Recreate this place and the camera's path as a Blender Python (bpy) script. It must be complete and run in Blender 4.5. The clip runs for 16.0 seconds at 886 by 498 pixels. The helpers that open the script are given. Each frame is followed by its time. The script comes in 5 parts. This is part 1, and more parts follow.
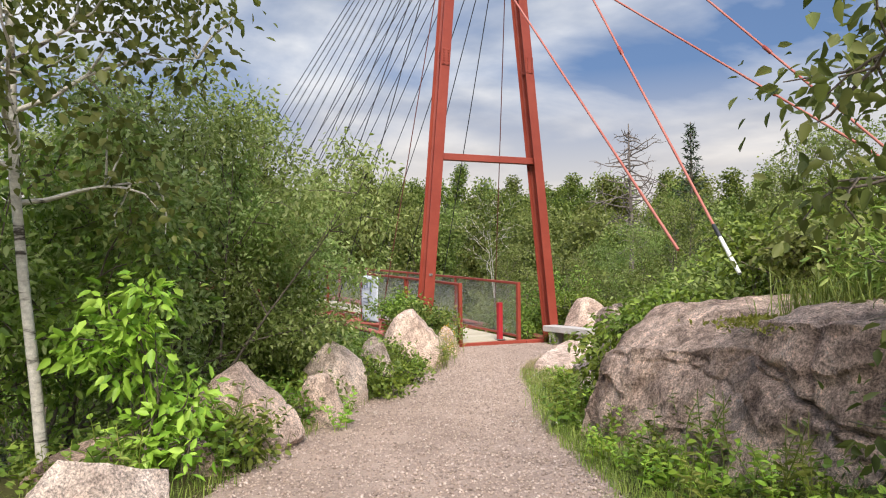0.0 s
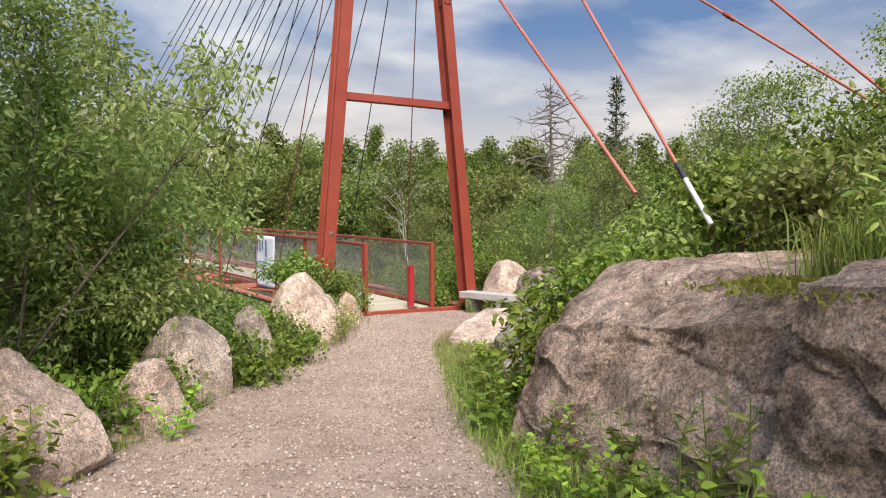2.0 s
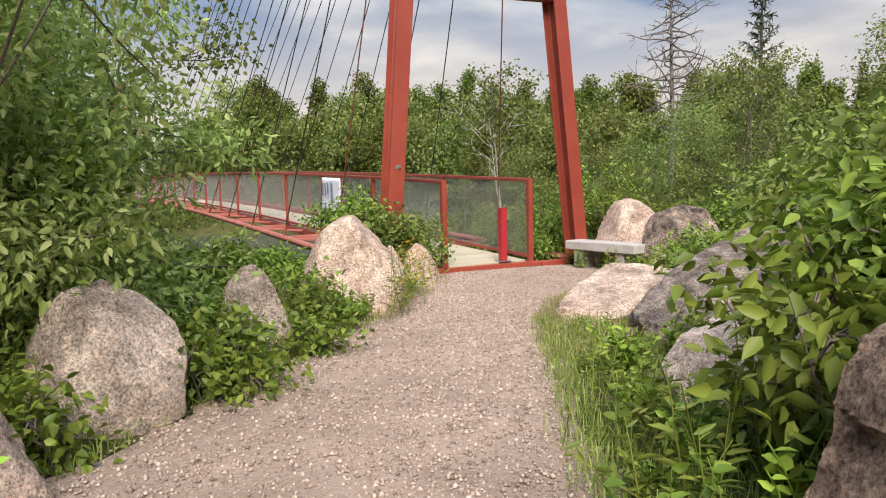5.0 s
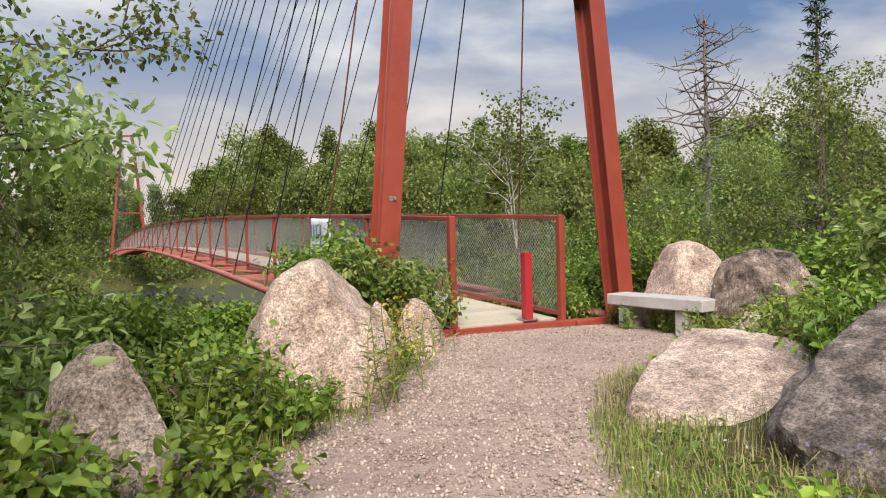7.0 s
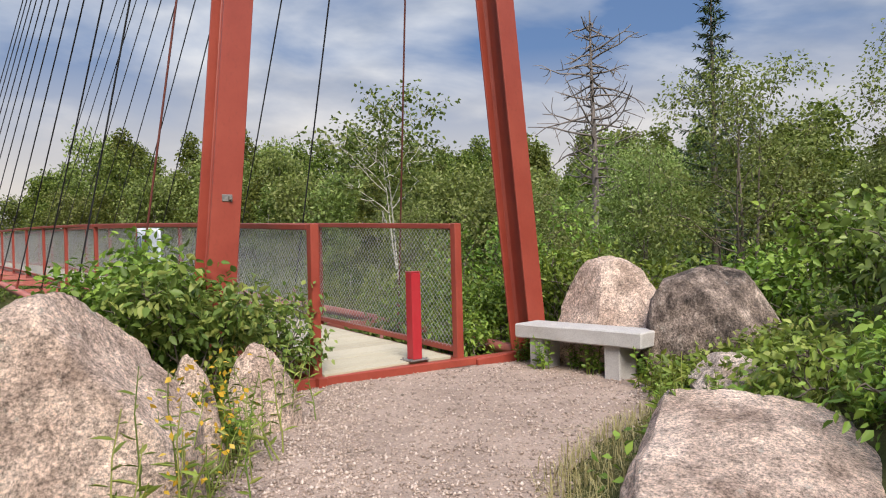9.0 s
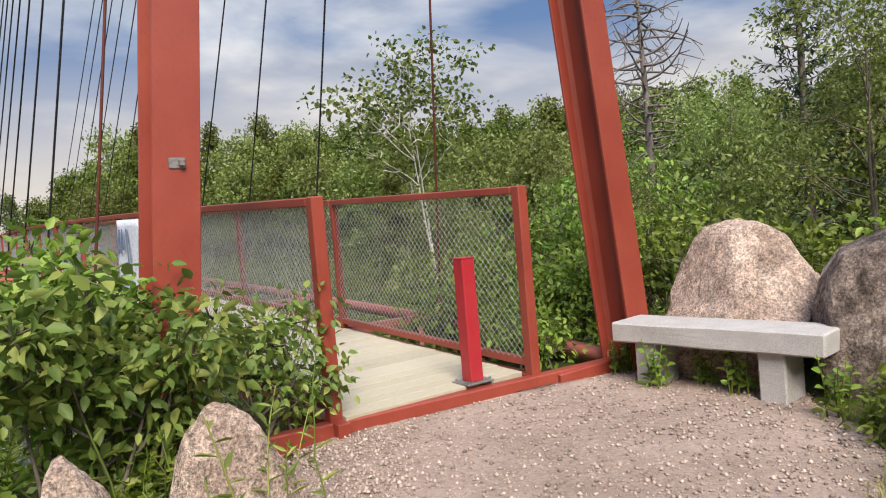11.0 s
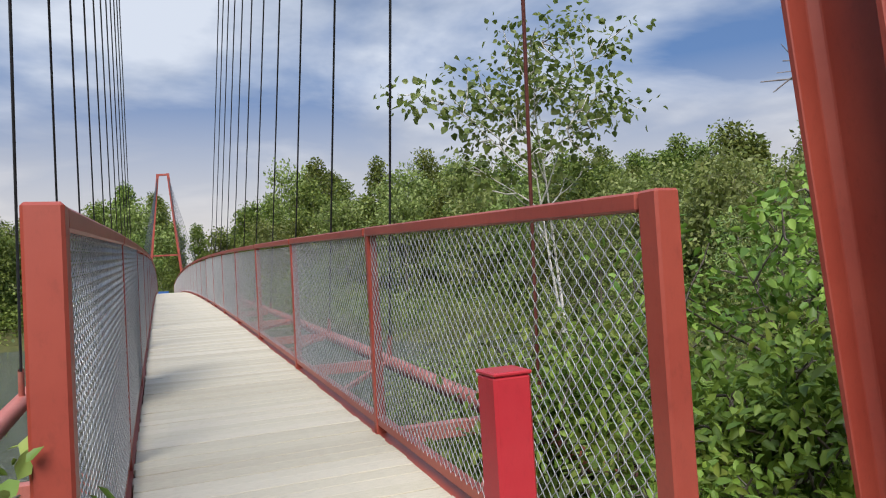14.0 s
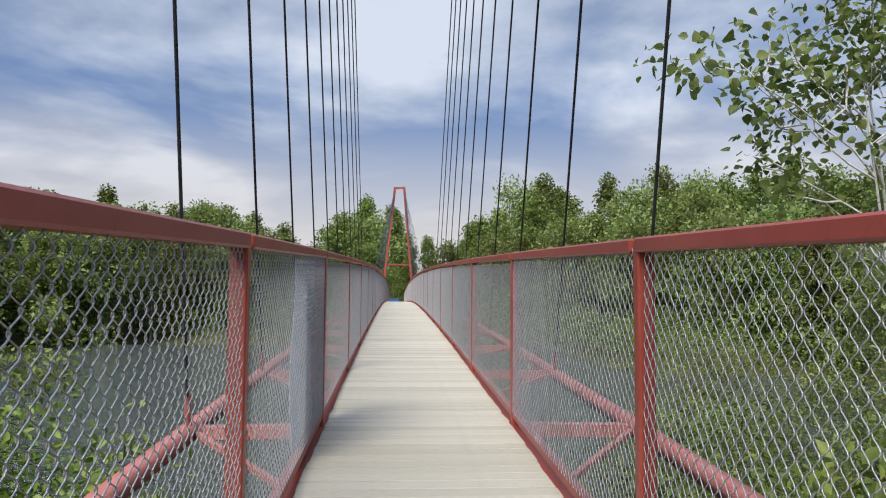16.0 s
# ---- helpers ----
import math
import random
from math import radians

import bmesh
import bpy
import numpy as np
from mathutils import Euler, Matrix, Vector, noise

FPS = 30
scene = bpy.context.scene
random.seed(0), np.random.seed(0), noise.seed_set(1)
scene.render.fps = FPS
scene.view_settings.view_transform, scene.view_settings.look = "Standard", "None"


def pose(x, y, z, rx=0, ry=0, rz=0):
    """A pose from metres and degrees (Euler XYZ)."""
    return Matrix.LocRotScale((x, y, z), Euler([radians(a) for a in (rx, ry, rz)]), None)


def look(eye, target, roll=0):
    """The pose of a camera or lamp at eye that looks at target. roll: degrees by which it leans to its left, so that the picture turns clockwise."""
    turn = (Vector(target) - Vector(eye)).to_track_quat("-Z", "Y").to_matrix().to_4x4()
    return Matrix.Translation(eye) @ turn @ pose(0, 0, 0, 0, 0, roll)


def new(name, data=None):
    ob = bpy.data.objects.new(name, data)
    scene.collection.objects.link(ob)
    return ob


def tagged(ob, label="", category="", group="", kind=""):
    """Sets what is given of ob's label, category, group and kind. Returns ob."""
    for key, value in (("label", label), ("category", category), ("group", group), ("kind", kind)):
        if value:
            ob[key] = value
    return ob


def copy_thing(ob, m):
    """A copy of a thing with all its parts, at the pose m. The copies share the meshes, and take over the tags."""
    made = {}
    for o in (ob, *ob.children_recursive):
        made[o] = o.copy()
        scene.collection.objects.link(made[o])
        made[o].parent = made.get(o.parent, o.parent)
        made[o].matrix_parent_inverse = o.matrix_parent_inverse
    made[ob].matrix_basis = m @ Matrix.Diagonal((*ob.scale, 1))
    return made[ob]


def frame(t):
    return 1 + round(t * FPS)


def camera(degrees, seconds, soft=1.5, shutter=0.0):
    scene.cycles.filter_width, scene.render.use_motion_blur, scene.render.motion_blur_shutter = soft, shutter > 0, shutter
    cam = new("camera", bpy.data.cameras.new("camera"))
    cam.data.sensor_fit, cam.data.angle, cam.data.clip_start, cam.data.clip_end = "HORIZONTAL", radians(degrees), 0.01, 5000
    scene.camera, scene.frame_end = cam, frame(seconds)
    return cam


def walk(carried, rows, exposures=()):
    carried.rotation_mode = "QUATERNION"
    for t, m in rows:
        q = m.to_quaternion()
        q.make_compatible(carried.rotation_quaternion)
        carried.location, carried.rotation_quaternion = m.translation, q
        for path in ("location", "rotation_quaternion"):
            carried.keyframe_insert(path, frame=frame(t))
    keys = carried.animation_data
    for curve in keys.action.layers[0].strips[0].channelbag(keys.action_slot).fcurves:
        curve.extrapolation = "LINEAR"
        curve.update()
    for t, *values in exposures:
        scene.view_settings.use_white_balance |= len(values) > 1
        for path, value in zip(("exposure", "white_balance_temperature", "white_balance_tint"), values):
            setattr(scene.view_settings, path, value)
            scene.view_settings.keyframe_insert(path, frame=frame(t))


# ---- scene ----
cam = camera(65.3, 16.0, 1.1)
PATH = [
    (0, (-9.324, -13.913, 1.84), (-8.328, -12.179, 1.893), -0.5),
    (0.5, (-9.016, -13.484, 1.809), (-7.969, -11.779, 1.832), -0.3),
    (1, (-8.716, -13.096, 1.777), (-7.614, -11.427, 1.775), -0.0),
    (1.5, (-8.406, -12.669, 1.715), (-7.244, -11.042, 1.665), -0.3),
    (2, (-8.09, -12.299, 1.675), (-6.893, -10.698, 1.628), -0.1),
    (2.5, (-7.807, -11.869, 1.634), (-6.599, -10.276, 1.58), 0.2),
    (3, (-7.5, -11.465, 1.556), (-6.329, -9.845, 1.469), -0.2),
    (3.5, (-7.233, -11.05, 1.499), (-6.135, -9.383, 1.365), -0.9),
    (4, (-6.904, -10.651, 1.467), (-5.877, -8.944, 1.289), -1.4),
    (4.2, (-6.769, -10.473, 1.468), (-5.771, -8.751, 1.279), -1.6),
    (6.3, (-5.297, -8.229, 1.187), (-4.356, -6.471, 1.035), -1.5),
    (6.5, (-5.189, -8.037, 1.211), (-4.241, -6.28, 1.079), -1.5),
    (7, (-4.978, -7.522, 1.22), (-4.043, -5.755, 1.181), -1.4),
    (7.5, (-4.745, -7.065, 1.207), (-3.813, -5.296, 1.209), -1.5),
    (8, (-4.466, -6.584, 1.189), (-3.452, -4.86, 1.2), -0.9),
    (8.2, (-4.326, -6.375, 1.218), (-3.224, -4.706, 1.233), -0.4),
    (10.3, (-3.142, -4.458, 1.22), (-1.86, -2.923, 1.205), -1.7),
    (10.5, (-3.026, -4.246, 1.225), (-1.778, -2.684, 1.203), -2.6),
    (11, (-2.721, -3.839, 1.217), (-1.548, -2.22, 1.147), -4.8),
    (11.5, (-2.397, -3.42, 1.204), (-1.302, -1.751, 1.08), -5.8),
    (12, (-2.074, -3.014, 1.22), (-0.939, -1.372, 1.092), -5.4),
    (12.5, (-1.661, -2.691, 1.218), (-0.488, -1.074, 1.127), -4.8),
    (13, (-1.248, -2.318, 1.213), (-0.118, -0.667, 1.207), -4.2),
    (13.5, (-0.868, -2.012, 1.258), (0.113, -0.27, 1.31), -3.7),
    (14, (-0.567, -1.636, 1.256), (0.194, 0.213, 1.32), -3.3),
    (14.5, (-0.325, -1.21, 1.262), (0.186, 0.723, 1.311), -1.8),
    (15, (-0.164, -0.741, 1.277), (0.108, 1.24, 1.307), -0.6),
    (15.5, (-0.179, -0.196, 1.296), (-0.032, 1.798, 1.348), 0.5),
    (16, (-0.2, 0.274, 1.355), (-0.063, 2.265, 1.486), 0.4),
]
walk(cam, [(t, look(eye, target, roll)) for t, eye, target, roll in PATH],
     [(0, 0.73, 6600, 10), (3, 0.72, 6750, 10), (6.5, 0.65, 6850, 10), (8, 0.59, 6450, 10), (11, 0.64, 6600, 10), (13, 0.66, 6450, 10), (14.2, 0.54, 6000, 10), (16, 0.54, 5950, 10)])

# ---- light ----
world = bpy.data.worlds.new("sky")
scene.world = world
world.use_nodes = True
wn, wl = world.node_tree.nodes, world.node_tree.links
wn.clear()
SUN_EL, SUN_AZ = 44.5, 205.0
SKY_LOW, SKY_TOP = 0.62, 1.6


def sky_nodes():
    tc = wn.new("ShaderNodeTexCoord")
    sky = wn.new("ShaderNodeTexSky")
    sky.sky_type, sky.sun_disc = "NISHITA", False
    sky.sun_elevation, sky.sun_rotation = radians(SUN_EL), radians(SUN_AZ)
    blue = wn.new("ShaderNodeMix")
    blue.data_type, blue.blend_type = "RGBA", "MULTIPLY"
    blue.inputs["Factor"].default_value = 1.0
    blue.inputs["B"].default_value = (0.085, 0.092, 0.10, 1)
    wl.new(sky.outputs[0], blue.inputs["A"])
    # clouds lie on a flat layer, so they crowd towards the horizon
    sep = wn.new("ShaderNodeSeparateXYZ")
    wl.new(tc.outputs["Generated"], sep.inputs[0])
    zz = wn.new("ShaderNodeMath"); zz.operation = "MAXIMUM"; zz.inputs[1].default_value = 0.0
    wl.new(sep.outputs["Z"], zz.inputs[0])
    za = wn.new("ShaderNodeMath"); za.operation = "ADD"; za.inputs[1].default_value = 0.16
    wl.new(zz.outputs[0], za.inputs[0])
    dv = wn.new("ShaderNodeVectorMath"); dv.operation = "DIVIDE"
    cb = wn.new("ShaderNodeCombineXYZ")
    for k in "XYZ":
        wl.new(za.outputs[0], cb.inputs[k])
    wl.new(tc.outputs["Generated"], dv.inputs[0]); wl.new(cb.outputs[0], dv.inputs[1])
    n1 = wn.new("ShaderNodeTexNoise")
    n1.inputs["Scale"].default_value, n1.inputs["Detail"].default_value = 0.85, 7.0
    n1.inputs["Roughness"].default_value, n1.inputs["Distortion"].default_value = 0.52, 0.35
    wl.new(dv.outputs[0], n1.inputs["Vector"])
    ramp = wn.new("ShaderNodeValToRGB")
    ramp.color_ramp.elements[0].position, ramp.color_ramp.elements[1].position = 0.43, 0.60
    wl.new(n1.outputs["Fac"], ramp.inputs["Fac"])
    n2 = wn.new("ShaderNodeTexNoise")
    n2.inputs["Scale"].default_value, n2.inputs["Detail"].default_value = 1.9, 6.0
    wl.new(dv.outputs[0], n2.inputs["Vector"])
    tone = wn.new("ShaderNodeValToRGB")
    e = tone.color_ramp.elements
    e[0].position, e[0].color = 0.36, (0.34, 0.41, 0.55, 1)
    e[1].position, e[1].color = 0.60, (0.80, 0.83, 0.89, 1)
    wl.new(n2.outputs["Fac"], tone.inputs["Fac"])
    mix = wn.new("ShaderNodeMix"); mix.data_type = "RGBA"
    wl.new(ramp.outputs["Color"], mix.inputs["Factor"])
    base = wn.new("ShaderNodeMix"); base.data_type = "RGBA"
    base.inputs["Factor"].default_value = 0.6
    base.inputs["B"].default_value = (0.15, 0.26, 0.52, 1)
    wl.new(blue.outputs["Result"], base.inputs["A"])
    wl.new(base.outputs["Result"], mix.inputs["A"]); wl.new(tone.outputs["Color"], mix.inputs["B"])
    # a warm light band low over the woods
    hor = wn.new("ShaderNodeMapRange")
    hor.inputs["From Min"].default_value, hor.inputs["From Max"].default_value = 0.08, 0.27
    hor.inputs["To Min"].default_value, hor.inputs["To Max"].default_value = 0.85, 0.0
    wl.new(sep.outputs["Z"], hor.inputs["Value"])
    warm = wn.new("ShaderNodeMix"); warm.data_type = "RGBA"
    warm.inputs["B"].default_value = (0.86, 0.78, 0.70, 1)
    wl.new(hor.outputs["Result"], warm.inputs["Factor"]); wl.new(mix.outputs["Result"], warm.inputs["A"])
    bg = wn.new("ShaderNodeBackground"); bg.inputs["Strength"].default_value = 1.0
    # an overcast sky grows brighter towards the zenith
    zen = wn.new("ShaderNodeMapRange"); zen.interpolation_type = "SMOOTHSTEP"
    zen.inputs["From Min"].default_value, zen.inputs["From Max"].default_value = 0.40, 0.95
    zen.inputs["To Min"].default_value, zen.inputs["To Max"].default_value = SKY_LOW, SKY_TOP
    wl.new(sep.outputs["Z"], zen.inputs["Value"])
    wl.new(zen.outputs["Result"], bg.inputs["Strength"])
    wl.new(warm.outputs["Result"], bg.inputs["Color"])
    out = wn.new("ShaderNodeOutputWorld")
    wl.new(bg.outputs[0], out.inputs["Surface"])


sky_nodes()
sun_data = bpy.data.lights.new("sun", "SUN")
sun_data.energy, sun_data.angle, sun_data.color = 4.2, radians(34), (1.0, 0.925, 0.83)
sun = new("sun", sun_data)
sun.matrix_world = look((0, 0, 30), (5.1, 11, 18.1))


# ---- materials ----
def nodes_of(name):
    m = bpy.data.materials.new(name)
    m.use_nodes = True
    n, l = m.node_tree.nodes, m.node_tree.links
    n.clear()
    out = n.new("ShaderNodeOutputMaterial")
    b = n.new("ShaderNodeBsdfPrincipled")
    l.new(b.outputs[0], out.inputs["Surface"])
    return m, n, l, b, out


def noise_ramp(n, l, coord, scale, stops, detail=5.0, rough=0.6, squash=(1, 1, 1)):
    mp = n.new("ShaderNodeMapping")
    mp.inputs["Scale"].default_value = squash
    l.new(coord, mp.inputs["Vector"])
    t = n.new("ShaderNodeTexNoise")
    t.inputs["Scale"].default_value, t.inputs["Detail"].default_value, t.inputs["Roughness"].default_value = scale, detail, rough
    l.new(mp.outputs[0], t.inputs["Vector"])
    r = n.new("ShaderNodeValToRGB")
    while len(r.color_ramp.elements) < len(stops):
        r.color_ramp.elements.new(0.5)
    for e, (p, c) in zip(r.color_ramp.elements, stops):
        e.position, e.color = p, (*c, 1)
    l.new(t.outputs["Fac"], r.inputs["Fac"])
    return t, r


def mixed(n, l, a, b, fac, mode="MIX"):
    m = n.new("ShaderNodeMix")
    m.data_type, m.blend_type = "RGBA", mode
    for sock, v in (("Factor", fac), ("A", a), ("B", b)):
        if isinstance(v, (int, float)):
            m.inputs[sock].default_value = v
        elif isinstance(v, tuple):
            m.inputs[sock].default_value = (*v, 1)
        else:
            l.new(v, m.inputs[sock])
    return m.outputs["Result"]


def bump(n, l, b, height, strength, dist=0.01):
    bp = n.new("ShaderNodeBump")
    bp.inputs["Strength"].default_value, bp.inputs["Distance"].default_value = strength, dist
    l.new(height, bp.inputs["Height"])
    l.new(bp.outputs[0], b.inputs["Normal"])


def grey(v):
    return (v, v, v)


def mat_rock(name, light, mid, dark, streak=0.5, crack=0.0, plates=0.62, relief=0.04):
    m, n, l, b, _ = nodes_of(name)
    co = n.new("ShaderNodeTexCoord").outputs["Object"]
    rnd = n.new("ShaderNodeObjectInfo").outputs["Random"]
    t1, r1 = noise_ramp(n, l, co, 2.6, [(0.36, dark), (0.50, mid), (0.64, light)], 9, 0.7)
    t2, r2 = noise_ramp(n, l, co, 60, [(0.36, grey(0.40)), (0.47, grey(1.05)), (0.61, grey(1.7))], 4, 0.8)
    c = mixed(n, l, r1.outputs["Color"], r2.outputs["Color"], 0.75, "MULTIPLY")
    t7, r7 = noise_ramp(n, l, co, 15, [(0.36, grey(0.42)), (0.5, grey(1.0)), (0.64, grey(1.5))], 9, 0.82)
    c = mixed(n, l, c, r7.outputs["Color"], 0.8, "MULTIPLY")
    t3, r3 = noise_ramp(n, l, co, 5.0, [(0.42, grey(1)), (0.60, grey(0.28))], 6, 0.72, (1.1, 1.1, 0.42))
    c = mixed(n, l, c, r3.outputs["Color"], streak, "MULTIPLY")
    t5, r5 = noise_ramp(n, l, co, 9.0, [(0.60, grey(0)), (0.68, grey(0.75))], 8, 0.75)
    c = mixed(n, l, c, (0.50, 0.47, 0.41), r5.outputs["Color"])
    # cracks: thin dark lines between broken plates
    wob = n.new("ShaderNodeVectorMath"); wob.operation = "MULTIPLY_ADD"
    t6 = n.new("ShaderNodeTexNoise"); t6.inputs["Scale"].default_value = 2.2; t6.inputs["Detail"].default_value = 6.0
    l.new(co, t6.inputs["Vector"]); l.new(t6.outputs["Color"], wob.inputs[0])
    wob.inputs[1].default_value = (0.55, 0.55, 0.55); l.new(co, wob.inputs[2])
    vo = n.new("ShaderNodeTexVoronoi"); vo.feature = "DISTANCE_TO_EDGE"; vo.inputs["Scale"].default_value = plates
    l.new(wob.outputs[0], vo.inputs["Vector"])
    cr = n.new("ShaderNodeValToRGB")
    cr.color_ramp.elements[0].position, cr.color_ramp.elements[0].color = 0.004, (0.12, 0.10, 0.09, 1)
    cr.color_ramp.elements[1].position, cr.color_ramp.elements[1].color = 0.013, (1, 1, 1, 1)
    l.new(vo.outputs["Distance"], cr.inputs["Fac"])
    c = mixed(n, l, c, cr.outputs["Color"], crack, "MULTIPLY")
    hv = n.new("ShaderNodeHueSaturation")
    mr = n.new("ShaderNodeMapRange")
    mr.inputs["To Min"].default_value, mr.inputs["To Max"].default_value = 0.85, 1.15
    l.new(rnd, mr.inputs["Value"]); l.new(mr.outputs[0], hv.inputs["Value"]); l.new(c, hv.inputs["Color"])
    l.new(hv.outputs[0], b.inputs["Base Color"])
    b.inputs["Roughness"].default_value = 0.88
    b.inputs["Specular IOR Level"].default_value = 0.2
    t4, r4 = noise_ramp(n, l, co, 22, [(0.2, grey(0)), (0.8, grey(1))], 10, 0.72)
    bump(n, l, b, r4.outputs["Color"], 0.9, relief)
    return m


def mat_leaf(name, dark, mid, light, trans=0.42, rough=0.5):
    m, n, l, b, out = nodes_of(name)
    isl = n.new("ShaderNodeNewGeometry").outputs["Random Per Island"]
    r = n.new("ShaderNodeValToRGB")
    r.color_ramp.elements.new(0.5)
    for e, (p, c) in zip(r.color_ramp.elements, [(0.05, dark), (0.5, mid), (0.97, light)]):
        e.position, e.color = p, (*c, 1)
    l.new(isl, r.inputs["Fac"])
    hv = n.new("ShaderNodeHueSaturation")
    mr = n.new("ShaderNodeMapRange")
    mr.inputs["To Min"].default_value, mr.inputs["To Max"].default_value = 0.75, 1.25
    rnd = n.new("ShaderNodeObjectInfo").outputs["Random"]
    l.new(rnd, mr.inputs["Value"]); l.new(mr.outputs[0], hv.inputs["Value"])
    mr2 = n.new("ShaderNodeMapRange")
    mr2.inputs["To Min"].default_value, mr2.inputs["To Max"].default_value = 0.475, 0.515
    l.new(rnd, mr2.inputs["Value"]); l.new(mr2.outputs[0], hv.inputs["Hue"])
    l.new(r.outputs["Color"], hv.inputs["Color"])
    l.new(hv.outputs[0], b.inputs["Base Color"])
    b.inputs["Roughness"].default_value = rough
    b.inputs["Specular IOR Level"].default_value = 0.35
    tr = n.new("ShaderNodeBsdfTranslucent")
    l.new(hv.outputs[0], tr.inputs["Color"])
    mx = n.new("ShaderNodeMixShader")
    mx.inputs[0].default_value = trans
    l.new(b.outputs[0], mx.inputs[1]); l.new(tr.outputs[0], mx.inputs[2]); l.new(mx.outputs[0], out.inputs["Surface"])
    return m


def mat_paint(name, base, faded, rough=0.5, wear=0.35):
    m, n, l, b, _ = nodes_of(name)
    co = n.new("ShaderNodeTexCoord").outputs["Object"]
    t1, r1 = noise_ramp(n, l, co, 1.7, [(0.35, base), (0.7, faded)], 6, 0.65)
    t2, r2 = noise_ramp(n, l, co, 38, [(0.30, grey(0.6)), (0.46, grey(1.0)), (0.72, grey(1.08))], 6, 0.7, (1, 1, 0.5))
    c = mixed(n, l, r1.outputs["Color"], r2.outputs["Color"], wear, "MULTIPLY")
    t3, r3 = noise_ramp(n, l, co, 13, [(0.66, grey(0)), (0.74, grey(0.7))], 9, 0.8)
    c = mixed(n, l, c, (0.10, 0.045, 0.03), r3.outputs["Color"])
    l.new(c, b.inputs["Base Color"])
    b.inputs["Roughness"].default_value = rough
    bump(n, l, b, t2.outputs["Fac"], 0.12, 0.004)
    return m


def mat_plain(name, stops, scale, rough=0.7, metal=0.0, fine=60, bumpy=0.2, squash=(1, 1, 1), fine_squash=(1, 1, 1)):
    m, n, l, b, _ = nodes_of(name)
    co = n.new("ShaderNodeTexCoord").outputs["Object"]
    t1, r1 = noise_ramp(n, l, co, scale, stops, 6, 0.62, squash)
    t2, r2 = noise_ramp(n, l, co, fine, [(0.34, grey(0.55)), (0.6, grey(1.14))], 5, 0.8, fine_squash)
    c = mixed(n, l, r1.outputs["Color"], r2.outputs["Color"], 0.7, "MULTIPLY")
    l.new(c, b.inputs["Base Color"])
    b.inputs["Roughness"].default_value, b.inputs["Metallic"].default_value = rough, metal
    b.inputs["Specular IOR Level"].default_value = 0.15 if rough > 0.75 else 0.4
    bump(n, l, b, t2.outputs["Fac"], bumpy, 0.01)
    return m


def mat_varied(name, stops, fine=40, rough=0.85, squash=(1, 1, 1)):
    """For planks and pebbles: each object, or each island of a joined mesh, has its own tone."""
    m, n, l, b, _ = nodes_of(name)
    co = n.new("ShaderNodeTexCoord").outputs["Object"]
    isl = n.new("ShaderNodeNewGeometry").outputs["Random Per Island"]
    rnd = n.new("ShaderNodeObjectInfo").outputs["Random"]
    ad = n.new("ShaderNodeMath"); ad.operation = "ADD"
    l.new(isl, ad.inputs[0]); l.new(rnd, ad.inputs[1])
    fr = n.new("ShaderNodeMath"); fr.operation = "FRACT"
    l.new(ad.outputs[0], fr.inputs[0])
    r = n.new("ShaderNodeValToRGB")
    while len(r.color_ramp.elements) < len(stops):
        r.color_ramp.elements.new(0.5)
    for e, (p, c) in zip(r.color_ramp.elements, stops):
        e.position, e.color = p, (*c, 1)
    l.new(fr.outputs[0], r.inputs["Fac"])
    t2, r2 = noise_ramp(n, l, co, fine, [(0.32, grey(0.62)), (0.5, grey(1.0)), (0.7, grey(1.1))], 6, 0.68, squash)
    c = mixed(n, l, r.outputs["Color"], r2.outputs["Color"], 0.7, "MULTIPLY")
    l.new(c, b.inputs["Base Color"])
    b.inputs["Roughness"].default_value = rough
    bump(n, l, b, t2.outputs["Fac"], 0.25, 0.006)
    return m


M_ROCK_PINK = mat_rock("pink_granite", (0.68, 0.53, 0.44), (0.53, 0.40, 0.325), (0.30, 0.215, 0.17), 0.28)
M_ROCK_PALE = mat_rock("pale_granite", (0.76, 0.63, 0.55), (0.60, 0.485, 0.41), (0.36, 0.275, 0.225), 0.25)
M_ROCK_GREY = mat_rock("stained_granite", (0.66, 0.50, 0.41), (0.45, 0.325, 0.26), (0.17, 0.12, 0.10), 0.55, 0.5)
M_ROCK_DARK = mat_rock("dark_granite", (0.42, 0.35, 0.30), (0.25, 0.205, 0.175), (0.11, 0.09, 0.075), 0.7)
M_ROCK_CRAG = mat_rock("bedrock", (0.70, 0.53, 0.43), (0.48, 0.35, 0.275), (0.18, 0.125, 0.10), 0.45, 0.3, 0.55, 0.07)
M_ROCK_MOTTLED = mat_rock("mottled_granite", (0.60, 0.48, 0.40), (0.26, 0.20, 0.165), (0.05, 0.04, 0.035), 0.7)
M_RED = mat_paint("red_paint", (0.225, 0.036, 0.022), (0.285, 0.055, 0.033), 0.45)
M_PINK = mat_paint("faded_red_paint", (0.33, 0.085, 0.06), (0.42, 0.16, 0.125), 0.6, 0.5)
M_BOLLARD = mat_paint("bollard_paint", (0.33, 0.016, 0.024), (0.38, 0.03, 0.036), 0.4, 0.3)
M_ROD = mat_paint("dark_red_rod", (0.10, 0.026, 0.02), (0.14, 0.04, 0.03), 0.5)
M_WIRE = mat_plain("galvanised_wire", [(0.3, (0.35, 0.36, 0.37)), (0.7, (0.48, 0.48, 0.47))], 8, 0.45, 0.4, 90, 0.05)
